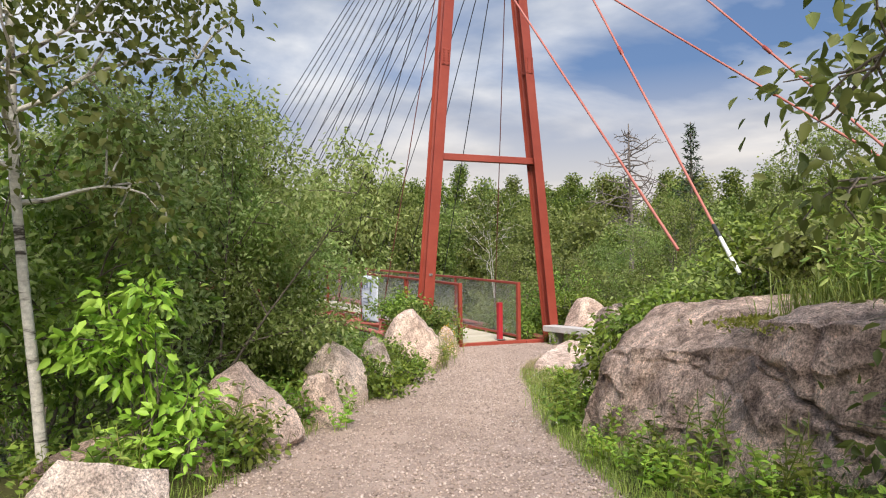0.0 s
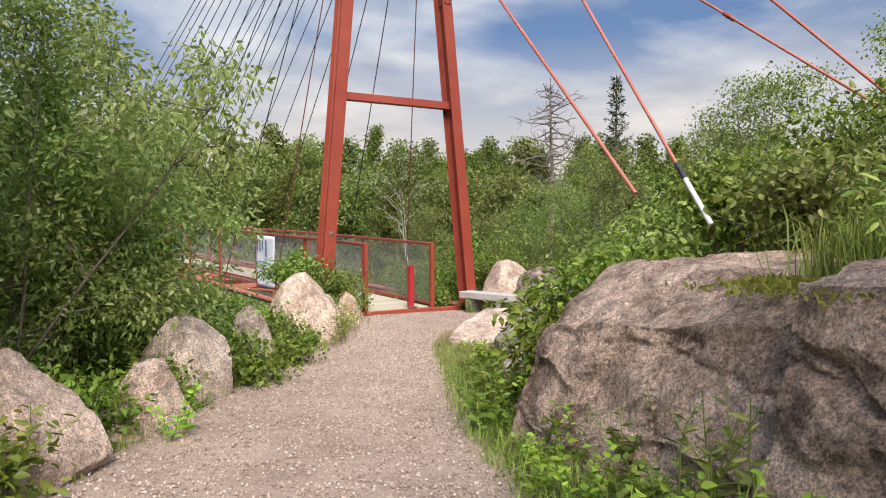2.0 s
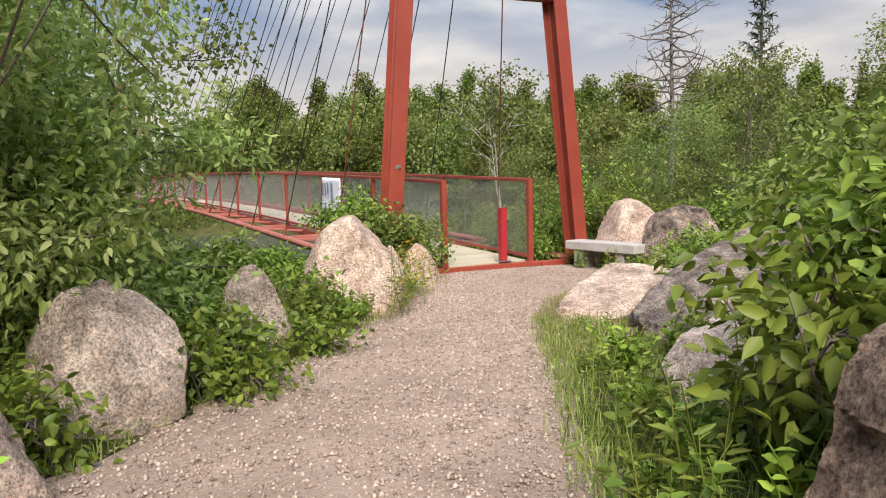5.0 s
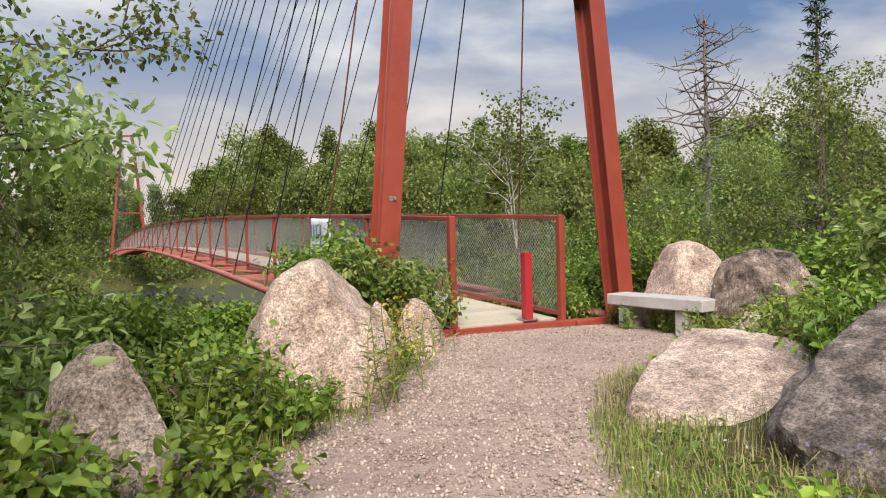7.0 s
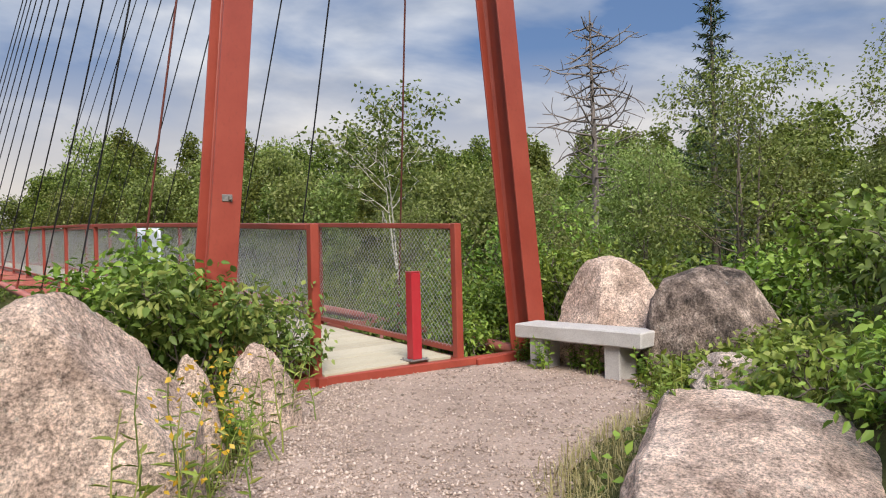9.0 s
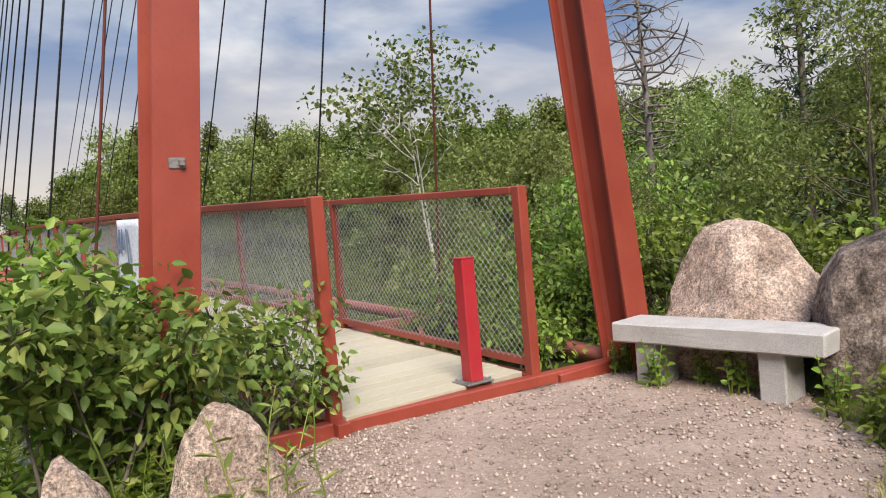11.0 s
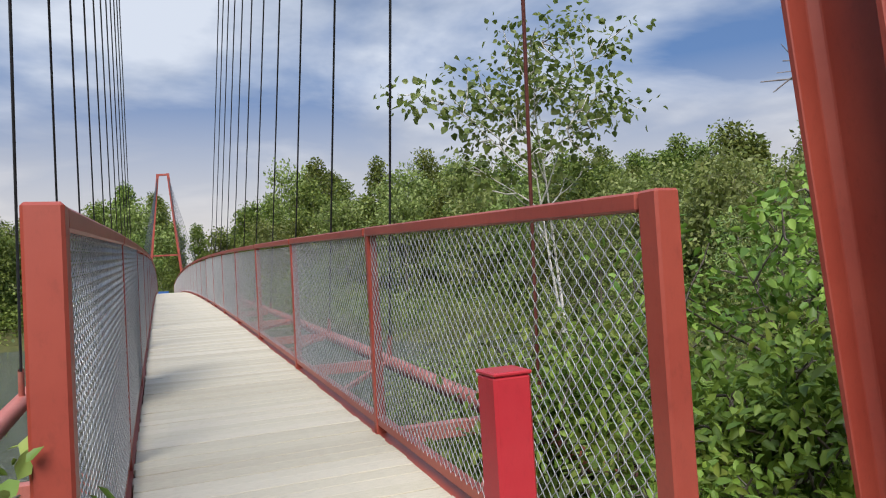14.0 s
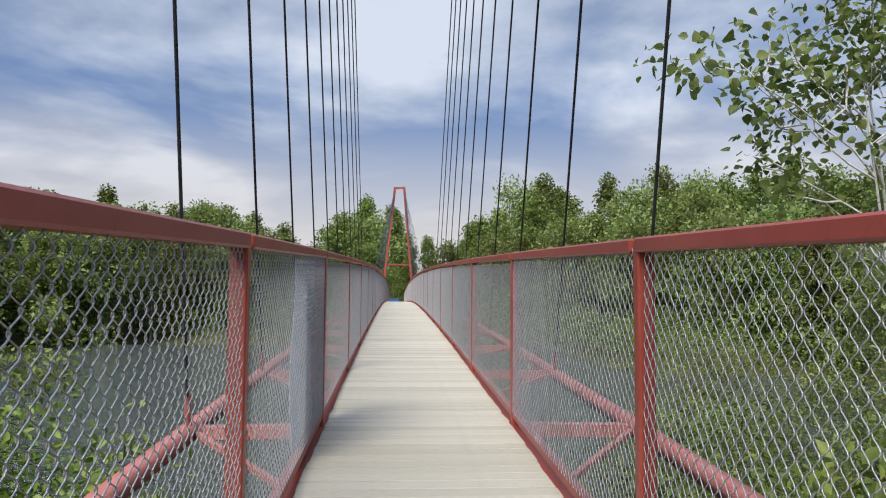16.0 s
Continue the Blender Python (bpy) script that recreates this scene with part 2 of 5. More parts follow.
M_CABLE = mat_plain("dark_steel_cable", [(0.3, (0.022, 0.022, 0.026)), (0.7, (0.05, 0.05, 0.055))], 6, 0.5, 0.3, 120, 0.1)
M_STEEL = mat_plain("grey_steel", [(0.3, (0.20, 0.19, 0.18)), (0.7, (0.33, 0.31, 0.29))], 12, 0.5, 0.6, 60, 0.2)
M_PLANK = mat_varied("weathered_plank", [(0.0, (0.385, 0.34, 0.25)), (0.5, (0.43, 0.385, 0.285)), (1.0, (0.475, 0.425, 0.325))], 16, 0.85, (0.9, 14, 14))
M_GRAVEL = mat_plain("gravel_bed", [(0.3, (0.28, 0.21, 0.17)), (0.7, (0.43, 0.33, 0.27))], 1.3, 0.95, 0, 42, 1.0)
M_PEBBLE = mat_varied("pebble", [(0.0, (0.19, 0.145, 0.12)), (0.35, (0.31, 0.235, 0.195)), (0.8, (0.46, 0.36, 0.30)), (1.0, (0.57, 0.47, 0.41))], 60, 0.9)
M_SOIL = mat_plain("leafy_soil", [(0.3, (0.05, 0.06, 0.018)), (0.55, (0.085, 0.085, 0.028)), (0.75, (0.13, 0.10, 0.05))], 1.6, 0.95, 0, 45, 0.8)
M_BENCH = mat_plain("granite_bench", [(0.3, (0.40, 0.375, 0.355)), (0.7, (0.50, 0.475, 0.455))], 5, 0.8, 0, 130, 0.4)
M_BARK = mat_plain("grey_bark", [(0.3, (0.10, 0.08, 0.06)), (0.7, (0.20, 0.17, 0.14))], 9, 0.9, 0, 40, 0.6, (1, 1, 0.3))
M_BIRCH = mat_plain("birch_bark", [(0.36, (0.07, 0.06, 0.05)), (0.44, (0.52, 0.49, 0.43)), (0.7, (0.66, 0.63, 0.57))], 7, 0.8, 0, 30, 0.3, (0.5, 0.5, 2.6))
M_DEAD = mat_plain("dead_wood", [(0.3, (0.13, 0.11, 0.10)), (0.7, (0.24, 0.21, 0.19))], 8, 0.9, 0, 50, 0.4)
M_BANNER = mat_plain("white_banner", [(0.3, (0.62, 0.66, 0.74)), (0.7, (0.74, 0.78, 0.84))], 2.5, 0.7, 0, 30, 0.1)
M_INK = mat_plain("banner_ink", [(0.3, (0.12, 0.16, 0.26)), (0.7, (0.2, 0.24, 0.34))], 10, 0.7)
M_WHITE = mat_plain("white_paint", [(0.3, (0.66, 0.65, 0.62)), (0.7, (0.76, 0.75, 0.72))], 6, 0.6)
M_BLUE = mat_plain("blue_plastic", [(0.3, (0.05, 0.14, 0.42)), (0.7, (0.07, 0.18, 0.5))], 4, 0.5)
M_YELLOW = mat_leaf("yellow_flower", (0.62, 0.42, 0.03), (0.72, 0.52, 0.04), (0.8, 0.62, 0.1))
M_PETAL = mat_leaf("white_petal", (0.62, 0.62, 0.58), (0.72, 0.72, 0.68), (0.8, 0.8, 0.78))
M_LILAC = mat_leaf("lilac_petal", (0.25, 0.2, 0.5), (0.32, 0.27, 0.6), (0.42, 0.36, 0.7))
M_MOSS = mat_leaf("moss", (0.13, 0.14, 0.02), (0.22, 0.23, 0.03), (0.32, 0.31, 0.06))
L_FOREST = mat_leaf("forest_leaf", (0.06, 0.092, 0.016), (0.125, 0.168, 0.03), (0.225, 0.268, 0.056))
L_SHRUB = mat_leaf("willow_leaf", (0.11, 0.155, 0.03), (0.19, 0.25, 0.055), (0.32, 0.37, 0.13))
L_WILLOW = mat_leaf("bank_willow_leaf", (0.17, 0.24, 0.05), (0.27, 0.35, 0.095), (0.42, 0.48, 0.20), 0.45)
L_DOGWOOD = mat_leaf("dogwood_leaf", (0.09, 0.15, 0.03), (0.155, 0.23, 0.045), (0.31, 0.35, 0.09), 0.38)
L_BROAD = mat_leaf("broad_leaf", (0.085, 0.145, 0.018), (0.155, 0.235, 0.032), (0.25, 0.335, 0.055), 0.32)
L_LIME = mat_leaf("lime_leaf", (0.16, 0.30, 0.03), (0.26, 0.42, 0.045), (0.36, 0.52, 0.08), 0.35)
L_BIRCH = mat_leaf("birch_leaf", (0.075, 0.113, 0.022), (0.14, 0.19, 0.038), (0.24, 0.28, 0.08))
L_SPRUCE = mat_leaf("spruce_needle", (0.025, 0.05, 0.022), (0.045, 0.08, 0.035), (0.07, 0.11, 0.05), 0.1)
L_CONIFER = mat_leaf("conifer_needle", (0.035, 0.06, 0.02), (0.06, 0.09, 0.03), (0.09, 0.12, 0.045), 0.15)
L_GRASS = mat_leaf("grass_blade", (0.11, 0.165, 0.025), (0.19, 0.26, 0.042), (0.32, 0.36, 0.09), 0.3)
L_STRAW = mat_leaf("dry_grass", (0.26, 0.24, 0.09), (0.36, 0.33, 0.14), (0.46, 0.42, 0.2), 0.3)


def mat_water():
    m, n, l, b, _ = nodes_of("river_water")
    co = n.new("ShaderNodeTexCoord").outputs["Object"]
    b.inputs["Base Color"].default_value = (0.06, 0.07, 0.055, 1)
    b.inputs["Roughness"].default_value, b.inputs["IOR"].default_value = 0.06, 1.33
    t, r = noise_ramp(n, l, co, 3.4, [(0.3, grey(0)), (0.7, grey(1))], 4, 0.6, (0.6, 1.6, 1))
    bump(n, l, b, r.outputs["Color"], 1.0, 0.16)
    return m


M_WATER = mat_water()


# ---- builders ----
def np_mesh(name, v, f, mat, smooth=False):
    me = bpy.data.meshes.new(name)
    v, f = np.asarray(v, dtype=np.float32), np.asarray(f, dtype=np.int32)
    k = f.shape[1]
    me.vertices.add(len(v)); me.vertices.foreach_set("co", v.ravel())
    me.loops.add(f.size); me.loops.foreach_set("vertex_index", f.ravel())
    me.polygons.add(len(f)); me.polygons.foreach_set("loop_start", np.arange(0, f.size, k, dtype=np.int32))
    me.update(calc_edges=True)
    if smooth:
        me.polygons.foreach_set("use_smooth", np.ones(len(f), dtype=bool))
    me.materials.append(mat)
    return me


def bm_mesh(name, bm, mat, smooth=False):
    me = bpy.data.meshes.new(name)
    bmesh.ops.recalc_face_normals(bm, faces=bm.faces)
    bm.to_mesh(me)
    bm.free()
    if smooth:
        me.polygons.foreach_set("use_smooth", np.ones(len(me.polygons), dtype=bool))
    me.materials.append(mat)
    return me


def thing(name, label, category, m=None, group="", kind=""):
    ob = new(name)
    ob.empty_display_size = 0.1
    if m is not None:
        ob.matrix_basis = m
    return tagged(ob, label, category, group, kind)


def piece(name, me, parent=None, label="", m=None):
    """A mesh object, as a part under its thing where a parent is given."""
    ob = new(name, me)
    ob.parent = parent
    if m is not None:
        ob.matrix_basis = m
    if label:
        ob["label"] = label
    return ob


def box(bm, c, s, bev=0.004, rot=None):
    r = bmesh.ops.create_cube(bm, size=1.0)
    m = Matrix.Translation(c) @ (rot.to_4x4() if rot else Matrix.Identity(4)) @ Matrix.Diagonal((*s, 1))
    bmesh.ops.transform(bm, matrix=m, verts=r["verts"])
    if bev:
        ed = list({e for v in r["verts"] for e in v.link_edges})
        bmesh.ops.bevel(bm, geom=ed, offset=bev, segments=1, affect="EDGES")


def bar(bm, p, q, w, h, bev=0.004):
    """A square tube from p to q: w wide (level), h high."""
    p, q = Vector(p), Vector(q)
    d = (q - p).normalized()
    side = d.cross(Vector((0, 0, 1)))
    side = side.normalized() if side.length > 0.05 else Vector((1, 0, 0))
    rot = Matrix((side, d, side.cross(d))).transposed()
    box(bm, (p + q) / 2, (w, (q - p).length, h), bev, rot)


def box_mesh(name, mat, *boxes, bev=0.004):
    bm = bmesh.new()
    for c, s in boxes:
        box(bm, c, s, bev)
    return bm_mesh(name, bm, mat)


def bar_mesh(name, mat, p, q, w, h, bev=0.004):
    bm = bmesh.new()
    bar(bm, p, q, w, h, bev)
    return bm_mesh(name, bm, mat)


def tube(pts, rad, sides=6, turn=0.0):
    """Vertices and faces of a tapered tube along pts."""
    pts = np.asarray(pts, dtype=float)
    rad = np.broadcast_to(np.asarray(rad, dtype=float), (len(pts),))
    d = np.gradient(pts, axis=0)
    d /= np.linalg.norm(d, axis=1)[:, None] + 1e-9
    ref = np.where(np.abs(d[:, 2:3]) > 0.9, np.array([[1.0, 0, 0]]), np.array([[0, 0, 1.0]]))
    if np.abs(d[:, 2]).max() > 0.6:
        ref = np.tile([[0.93, 0.36, 0.0]], (len(pts), 1))
    a = np.cross(d, ref)
    a /= np.linalg.norm(a, axis=1)[:, None] + 1e-9
    b = np.cross(d, a)
    ang = np.arange(sides) * 2 * np.pi / sides + turn
    v = pts[:, None] + rad[:, None, None] * (np.cos(ang)[None, :, None] * a[:, None] + np.sin(ang)[None, :, None] * b[:, None])
    n = len(pts)
    i, j = np.meshgrid(np.arange(n - 1), np.arange(sides), indexing="ij")
    k = (j + 1) % sides
    f = np.stack([i * sides + j, i * sides + k, (i + 1) * sides + k, (i + 1) * sides + j], -1).reshape(-1, 4)
    return v.reshape(-1, 3), f


def joined(pairs):
    vs, fs, o = [], [], 0
    for v, f in pairs:
        vs.append(v); fs.append(f + o); o += len(v)
    return np.concatenate(vs), np.concatenate(fs)


def unit(a):
    return a / (np.linalg.norm(a, axis=-1, keepdims=True) + 1e-9)


def leaves(rng, c, way, size, aspect=0.5, fine=True, fold=0.25):
    """Leaves at points c that reach along way: two folded halves each, with a rounded outline where fine."""
    n = len(c)
    way = unit(way)
    up = unit(rng.normal(size=(n, 3)) * 0.7 + np.array([0, 0, 1.0]))
    side = unit(np.cross(way, up))
    nor = np.cross(side, way)
    L = np.broadcast_to(np.asarray(size, dtype=float), (n,))[:, None]
    W = L * aspect * 0.5
    base, tip = c, c + way * L - nor * L * 0.12
    if fine:
        l1, l2 = c + way * L * 0.28 + side * W * 0.95 + nor * W * fold, c + way * L * 0.65 + side * W * 0.75 + nor * W * fold * 0.6
        r1, r2 = c + way * L * 0.28 - side * W * 0.95 + nor * W * fold, c + way * L * 0.65 - side * W * 0.75 + nor * W * fold * 0.6
        v = np.stack([base, l1, l2, tip, r2, r1], 1).reshape(-1, 3)
        o = (np.arange(n) * 6)[:, None]
        f = np.concatenate([o + np.array([[0, 1, 2, 3]]), o + np.array([[0, 3, 4, 5]])])
    else:
        mid = c + way * L * 0.45
        v = np.stack([base, mid + side * W + nor * W * fold, tip, mid - side * W + nor * W * fold], 1).reshape(-1, 3)
        o = (np.arange(n) * 4)[:, None]
        f = o + np.array([[0, 1, 2, 3]])
    return v, f


def limb(rng, p, way, length, bend=0.25, n=6, lift=0.0):
    pts = [np.array(p, dtype=float)]
    way = unit(np.array(way, dtype=float))
    for _ in range(n):
        way = unit(way + rng.normal(size=3) * bend / n * 2 + np.array([0, 0, lift / n]))
        pts.append(pts[-1] + way * length / n)
    return np.array(pts)


def tree_meshes(name, seed, h, r, bark, leafmat, n_limbs=12, spread=0.35, low=0.3, n_leaf=3000, leaf=0.2, aspect=0.6,
                stems=1, fine=False, clump=0.35, lean=0.04, droop=0.0, sub=3, peak=0.0):
    """Trunk with limbs, and a crown of leaf clumps at the limbs' ends, with gaps between them."""
    rng = np.random.default_rng(seed)
    boles, wood, spots = [], [], []
    for s in range(stems):
        lean_v = rng.normal(size=3) * lean + (rng.normal(size=3) * lean * 2.5 if stems > 1 else 0)
        lean_v[2] = 0
        hh = h * (1 - 0.22 * rng.random() * (s > 0))
        tr = limb(rng, rng.normal(size=3) * (0.12 if stems > 1 else 0) * np.array([1, 1, 0]), np.array([0, 0, 1.0]) + lean_v, hh, 0.12, 9)
        rr = r * (0.75 if stems > 1 else 1)
        boles.append(tube(tr, np.linspace(rr, rr * 0.14, len(tr)), 7))
        m = max(3, n_limbs // stems)
        for i in range(m):
            u = low + (1 - low) * ((i + rng.random()) / m) ** 0.85
            u = min(u, 0.985)
            k = u * (len(tr) - 1); a = int(k)
            p = tr[a] + (tr[min(a + 1, len(tr) - 1)] - tr[a]) * (k - a)
            az = i * 2.4 + rng.normal() * 0.5
            up = 0.25 + 0.9 * u - droop
            ln = h * spread * (0.35 + 0.75 * math.sin(math.pi * min(1, (u - low) / (1 - low) * 0.72 + 0.2))) * (0.7 + 0.6 * rng.random()) * (1 - peak * ((u - low) / (1 - low)) ** 1.3)
            lb = limb(rng, p, (math.cos(az), math.sin(az), up), ln, 0.5, 5, 0.15 - droop)
            wood.append(tube(lb, np.linspace(rr * 0.42 * (1.15 - u) + 0.006, 0.004, len(lb)), 4))
            wl = 0.25 + ln / (h * spread)
            spots += [(lb[-1], wl), (lb[-2], 0.9 * wl), (lb[-3], 0.7 * wl)]
            for q in range(sub):
                b0 = lb[rng.integers(2, len(lb))]
                tw = limb(rng, b0, rng.normal(size=3) + np.array([math.cos(az), math.sin(az), 0.3 - droop]), ln * 0.45, 0.5, 3)
                wood.append(tube(tw, np.linspace(0.008, 0.003, len(tw)) * (1 + h / 10), 3))
                spots += [(tw[-1], 0.9 * wl), (tw[-2], 0.6 * wl)]
        spots += [(tr[-1], 0.35), (tr[-2], 0.35)]
    trunk = [np_mesh(name + "_trunk", v, f, bark, True) for v, f in boles]
    v, f = joined(wood)
    limbs = np_mesh(name + "_limbs", v, f, bark, True)
    sp = np.array([s[0] for s in spots]); wt = np.array([s[1] for s in spots])
    wt = wt * (0.3 + rng.random(len(wt)))
    pick = rng.choice(len(sp), n_leaf, p=wt / wt.sum())
    off = rng.normal(size=(n_leaf, 3))
    ln = np.linalg.norm(off, axis=1)[:, None]
    off = off * np.minimum(1.0, 1.9 / ln)
    rad = clump
    off = off * rad * np.array([1, 1, 0.75])
    c = sp[pick] + off
    way = off / rad * 0.5 + rng.normal(size=(n_leaf, 3)) * 0.6 + np.array([0, 0, -0.35])
    v, f = leaves(rng, c, way, leaf * (0.65 + 0.7 * rng.random(n_leaf)), aspect, fine)
    crown = np_mesh(name + "_crown", v, f, leafmat)
    return trunk, crown, limbs


def plant_tree(name, meshes, m, label, category="tree", group=""):
    t = thing(name, label, category, m, group)
    for bole in meshes[0]:
        piece("trunk" if len(meshes[0]) == 1 else "stem", bole, t)
    piece("crown", meshes[1], t)
    tagged(piece("branchwork", meshes[2], t), kind="stuff")
    return t


def rock_mesh(name, seed, size, mat, cuts=9, block=0.55, rough=0.06, sub=5, lo=0.5, taper=0.0, shift=(0, 0)):
    """A boulder: a rounded block with flat broken faces and a coarse skin. shift moves its top sideways."""
    rng = np.random.default_rng(seed)
    bm = bmesh.new()
    bmesh.ops.create_icosphere(bm, subdivisions=sub, radius=1.0)
    v = np.array([p.co for p in bm.verts])
    v = v * (1 - block) + v / np.abs(v).max(1)[:, None] * block
    for _ in range(cuts):
        nn = unit(rng.normal(size=3) * np.array([1, 1, 0.8]))
        d = (lo + 0.24 * rng.random()) * (1 + 0.42 * block)
        s = v @ nn
        over = s > d
        v[over] -= np.outer((s[over] - d) * 0.97, nn)
    v[:, :2] *= (1 - taper * np.clip(v[:, 2:3] + 0.3, -1, 1.3))
    v = (v - (v.max(0) + v.min(0)) / 2) / ((v.max(0) - v.min(0)) / 2)
    v[:, :2] += np.array(shift) * v[:, 2:3]
    o = Vector(rng.normal(size=3) * 20)
    nz = np.array([noise.fractal(Vector(p) * 1.7 + o, 0.9, 2.1, 5) for p in v])
    nz2 = np.array([noise.noise(Vector(p) * 7 + o) for p in v])
    r = unit(v)
    nz3 = np.array([noise.noise(Vector((p[0] * 2.5, p[1] * 2.5, p[2] * 5)) + o) for p in v])
    ledge = np.round(nz3 * 4) / 4
    v = v + r * (nz * rough + nz2 * rough * 0.34 + ledge * rough * 0.3)[:, None]
    v *= np.array(size) / 2
    for p, q in zip(bm.verts, v):
        p.co = q
    me = bm_mesh(name, bm, mat, True)
    me.set_sharp_from_angle(angle=0.42)
    return me


def boulder(seed, at, size, yaw, mat, label, group="boulders by the path", tilt=(0, 0), **kw):
    ob = piece("boulder", rock_mesh("boulder", seed, size, mat, **kw), None, "", pose(*at, *tilt, yaw))
    return tagged(ob, label, "boulder", group)


def crag_mesh(name, seed, start, end, depth, low, front, back, mat, cracks=(), lean=0.35, cells=96):
    """A block of bedrock behind a face that runs from start to end on the plan: the face leans back, its shoulder climbs
    from front[0] to front[1], the top slopes on up to back. Ledges follow the bedding; cracks are (along, up, tilt, depth)."""
    rng = np.random.default_rng(seed)
    g = np.linspace(-1, 1, cells)
    A, B = [a.ravel() for a in np.meshgrid(g, g, indexing="ij")]
    C = np.ones_like(A)
    sides = [(A, B, C), (B, A, -C), (C, A, B), (-C, B, A), (B, C, A), (A, -C, B)]
    v = np.concatenate([np.stack(q, -1) for q in sides])
    i, j = [a.ravel() for a in np.meshgrid(np.arange(cells - 1), np.arange(cells - 1), indexing="ij")]
    one = np.stack([i * cells + j, (i + 1) * cells + j, (i + 1) * cells + j + 1, i * cells + j + 1], -1)
    f = np.concatenate([one + k * cells * cells for k in range(6)])
    v, back_to = np.unique(v.round(6), axis=0, return_inverse=True)
    f = back_to.ravel()[f]
    out = unit(np.sign(v) * np.abs(v) ** 6)
    ball = unit(v)
    v = v * 0.90 + ball * 0.10
    start, end = np.array(start, dtype=float), np.array(end, dtype=float)
    L = np.linalg.norm(end - start)
    e = (end - start) / L
    n = np.array([-e[1], e[0]])
    s, inn, up = (v[:, 0] + 1) / 2, (v[:, 1] + 1) / 2 * depth, (v[:, 2] + 1) / 2
    edge = front[0] + (front[1] - front[0]) * s
    top = edge + (back - edge) * smooth(0.02, 0.62, inn) + 0.05 * smooth(0.6, 2.0, inn)
    z = low + (top - low) * up
    run = s * L
    o = Vector(rng.normal(size=3) * 30)
    pts = np.stack([run, inn, z], -1)
    n1 = np.array([noise.fractal(Vector(p) * 0.9 + o, 0.9, 2.0, 4) for p in pts])
    n2 = np.array([noise.fractal(Vector(p) * 4.5 + o, 0.8, 2.1, 5) for p in pts])
    bed = (z - 0.10 * run) * 2.6 + n1 * 0.9
    step = np.floor(bed) + smooth(0.80, 1.0, bed % 1.0)
    joint = run * 1.25 + 0.25 * z + n1 * 0.8
    plate = np.sin(np.floor(joint) * 12.9 + np.floor(bed) * 4.7)
    push = n1 * 0.075 + n2 * 0.028 + plate * 0.016 + (step - bed) * 0.030
    for along, height, tilt, deep in cracks:
        gap = (run - along) * math.cos(tilt) + (z - height) * math.sin(tilt) + n1 * 0.10 + n2 * 0.03
        push = push - deep * np.exp(-(gap / 0.022) ** 2)
    run, inn = run + out[:, 0] * push, inn + lean * (z - 0.5) + out[:, 1] * push
    z = z + out[:, 2] * push * 0.8
    xy = start + run[:, None] * e + inn[:, None] * n
    me = np_mesh(name, np.concatenate([xy, z[:, None]], -1), f, mat, True)
    me.set_sharp_from_angle(angle=0.5)
    return me


# ---- ground ----
WAY = np.array([(-14.5, -20.5), (-9.77, -13.7), (-7.54, -10.48), (-5.0, -6.75), (-2.55, -3.3), (-1.2, -1.3), (-0.2, 0.1), (0.9, 1.65)])
WATER_Z, SPAN, BAY = -3.0, 75.0, 3.0


def smooth(a, b, x):
    t = np.clip((x - a) / (b - a), 0, 1)
    return t * t * (3 - 2 * t)


def beside(x, y):
    """Signed distance from the middle of the path (right is plus), and the y of the nearest place on it."""
    best, sd, yy = np.full(np.shape(x), 1e9), np.zeros(np.shape(x)), np.zeros(np.shape(x))
    for (ax, ay), (bx, by) in zip(WAY[:-1], WAY[1:]):
        ux, uy = bx - ax, by - ay
        L2 = ux * ux + uy * uy
        t = np.clip(((x - ax) * ux + (y - ay) * uy) / L2, 0, 1)
        px, py = ax + t * ux, ay + t * uy
        d = np.hypot(x - px, y - py)
        s = np.where((x - ax) * uy - (y - ay) * ux > 0, 1.0, -1.0)
        m = d < best
        best, sd, yy = np.where(m, d, best), np.where(m, s * d, sd), np.where(m, py, yy)
    return sd, yy


def path_z(y):
    return np.interp(y, [-60, -30, -14, -10.5, -8.2, -6.5, -4, -1, 0.2], [2.2, 1.25, 0.60, 0.36, 0.15, 0.07, 0.0, -0.05, -0.06])


def path_right(y):
    return np.interp(y, [-14, -9.5, -7.8, -6.5, -3.5, -2.6, -1.9, -1.2, 0.1], [1.5, 1.38, 1.12, 1.05, 0.94, 1.1, 1.6, 2.35, 2.6])


def path_left(y):
    return np.interp(y, [-14, -8, -6.9, -5, -4.2, -3.4, -1.5, 0.1], [1.6, 1.6, 1.5, 1.25, 1.05, 0.82, 0.72, 0.9])


def ground(x, y):
    x, y = np.asarray(x, dtype=float), np.asarray(y, dtype=float)
    d, py = beside(x, y)
    z = path_z(np.minimum(py, 0.2))
    wr, wl_ = path_right(py), path_left(py)
    rise = np.interp(y, [-16, -9, -6.5, -4, -2.6, -1, 2], [1.6, 1.4, 0.98, 0.75, 0.45, 0.12, 0.1])
    z = z + smooth(0, 0.5, d - wr) * 0.06 + smooth(0.4, 3.2, d - wr) * rise + smooth(4, 14, d - wr) * np.interp(y, [-20, -6, 0], [1.2, 0.8, 0.0])
    z = z + smooth(0, 0.6, -d - wl_) * 0.10 - smooth(0.9, 7, -d - wl_) * 2.0
    bank = smooth(0.7, 9, y) * 3.9 * (1 - 0.5 * smooth(5, 16, x))
    z = z - bank + smooth(30, 42, y) * 1.3 + smooth(60, 76, y) * 2.9 + smooth(82, 150, y) * 6
    z = z + smooth(20, 70, x) * 3.5 * smooth(-10, 10, y)
    return z


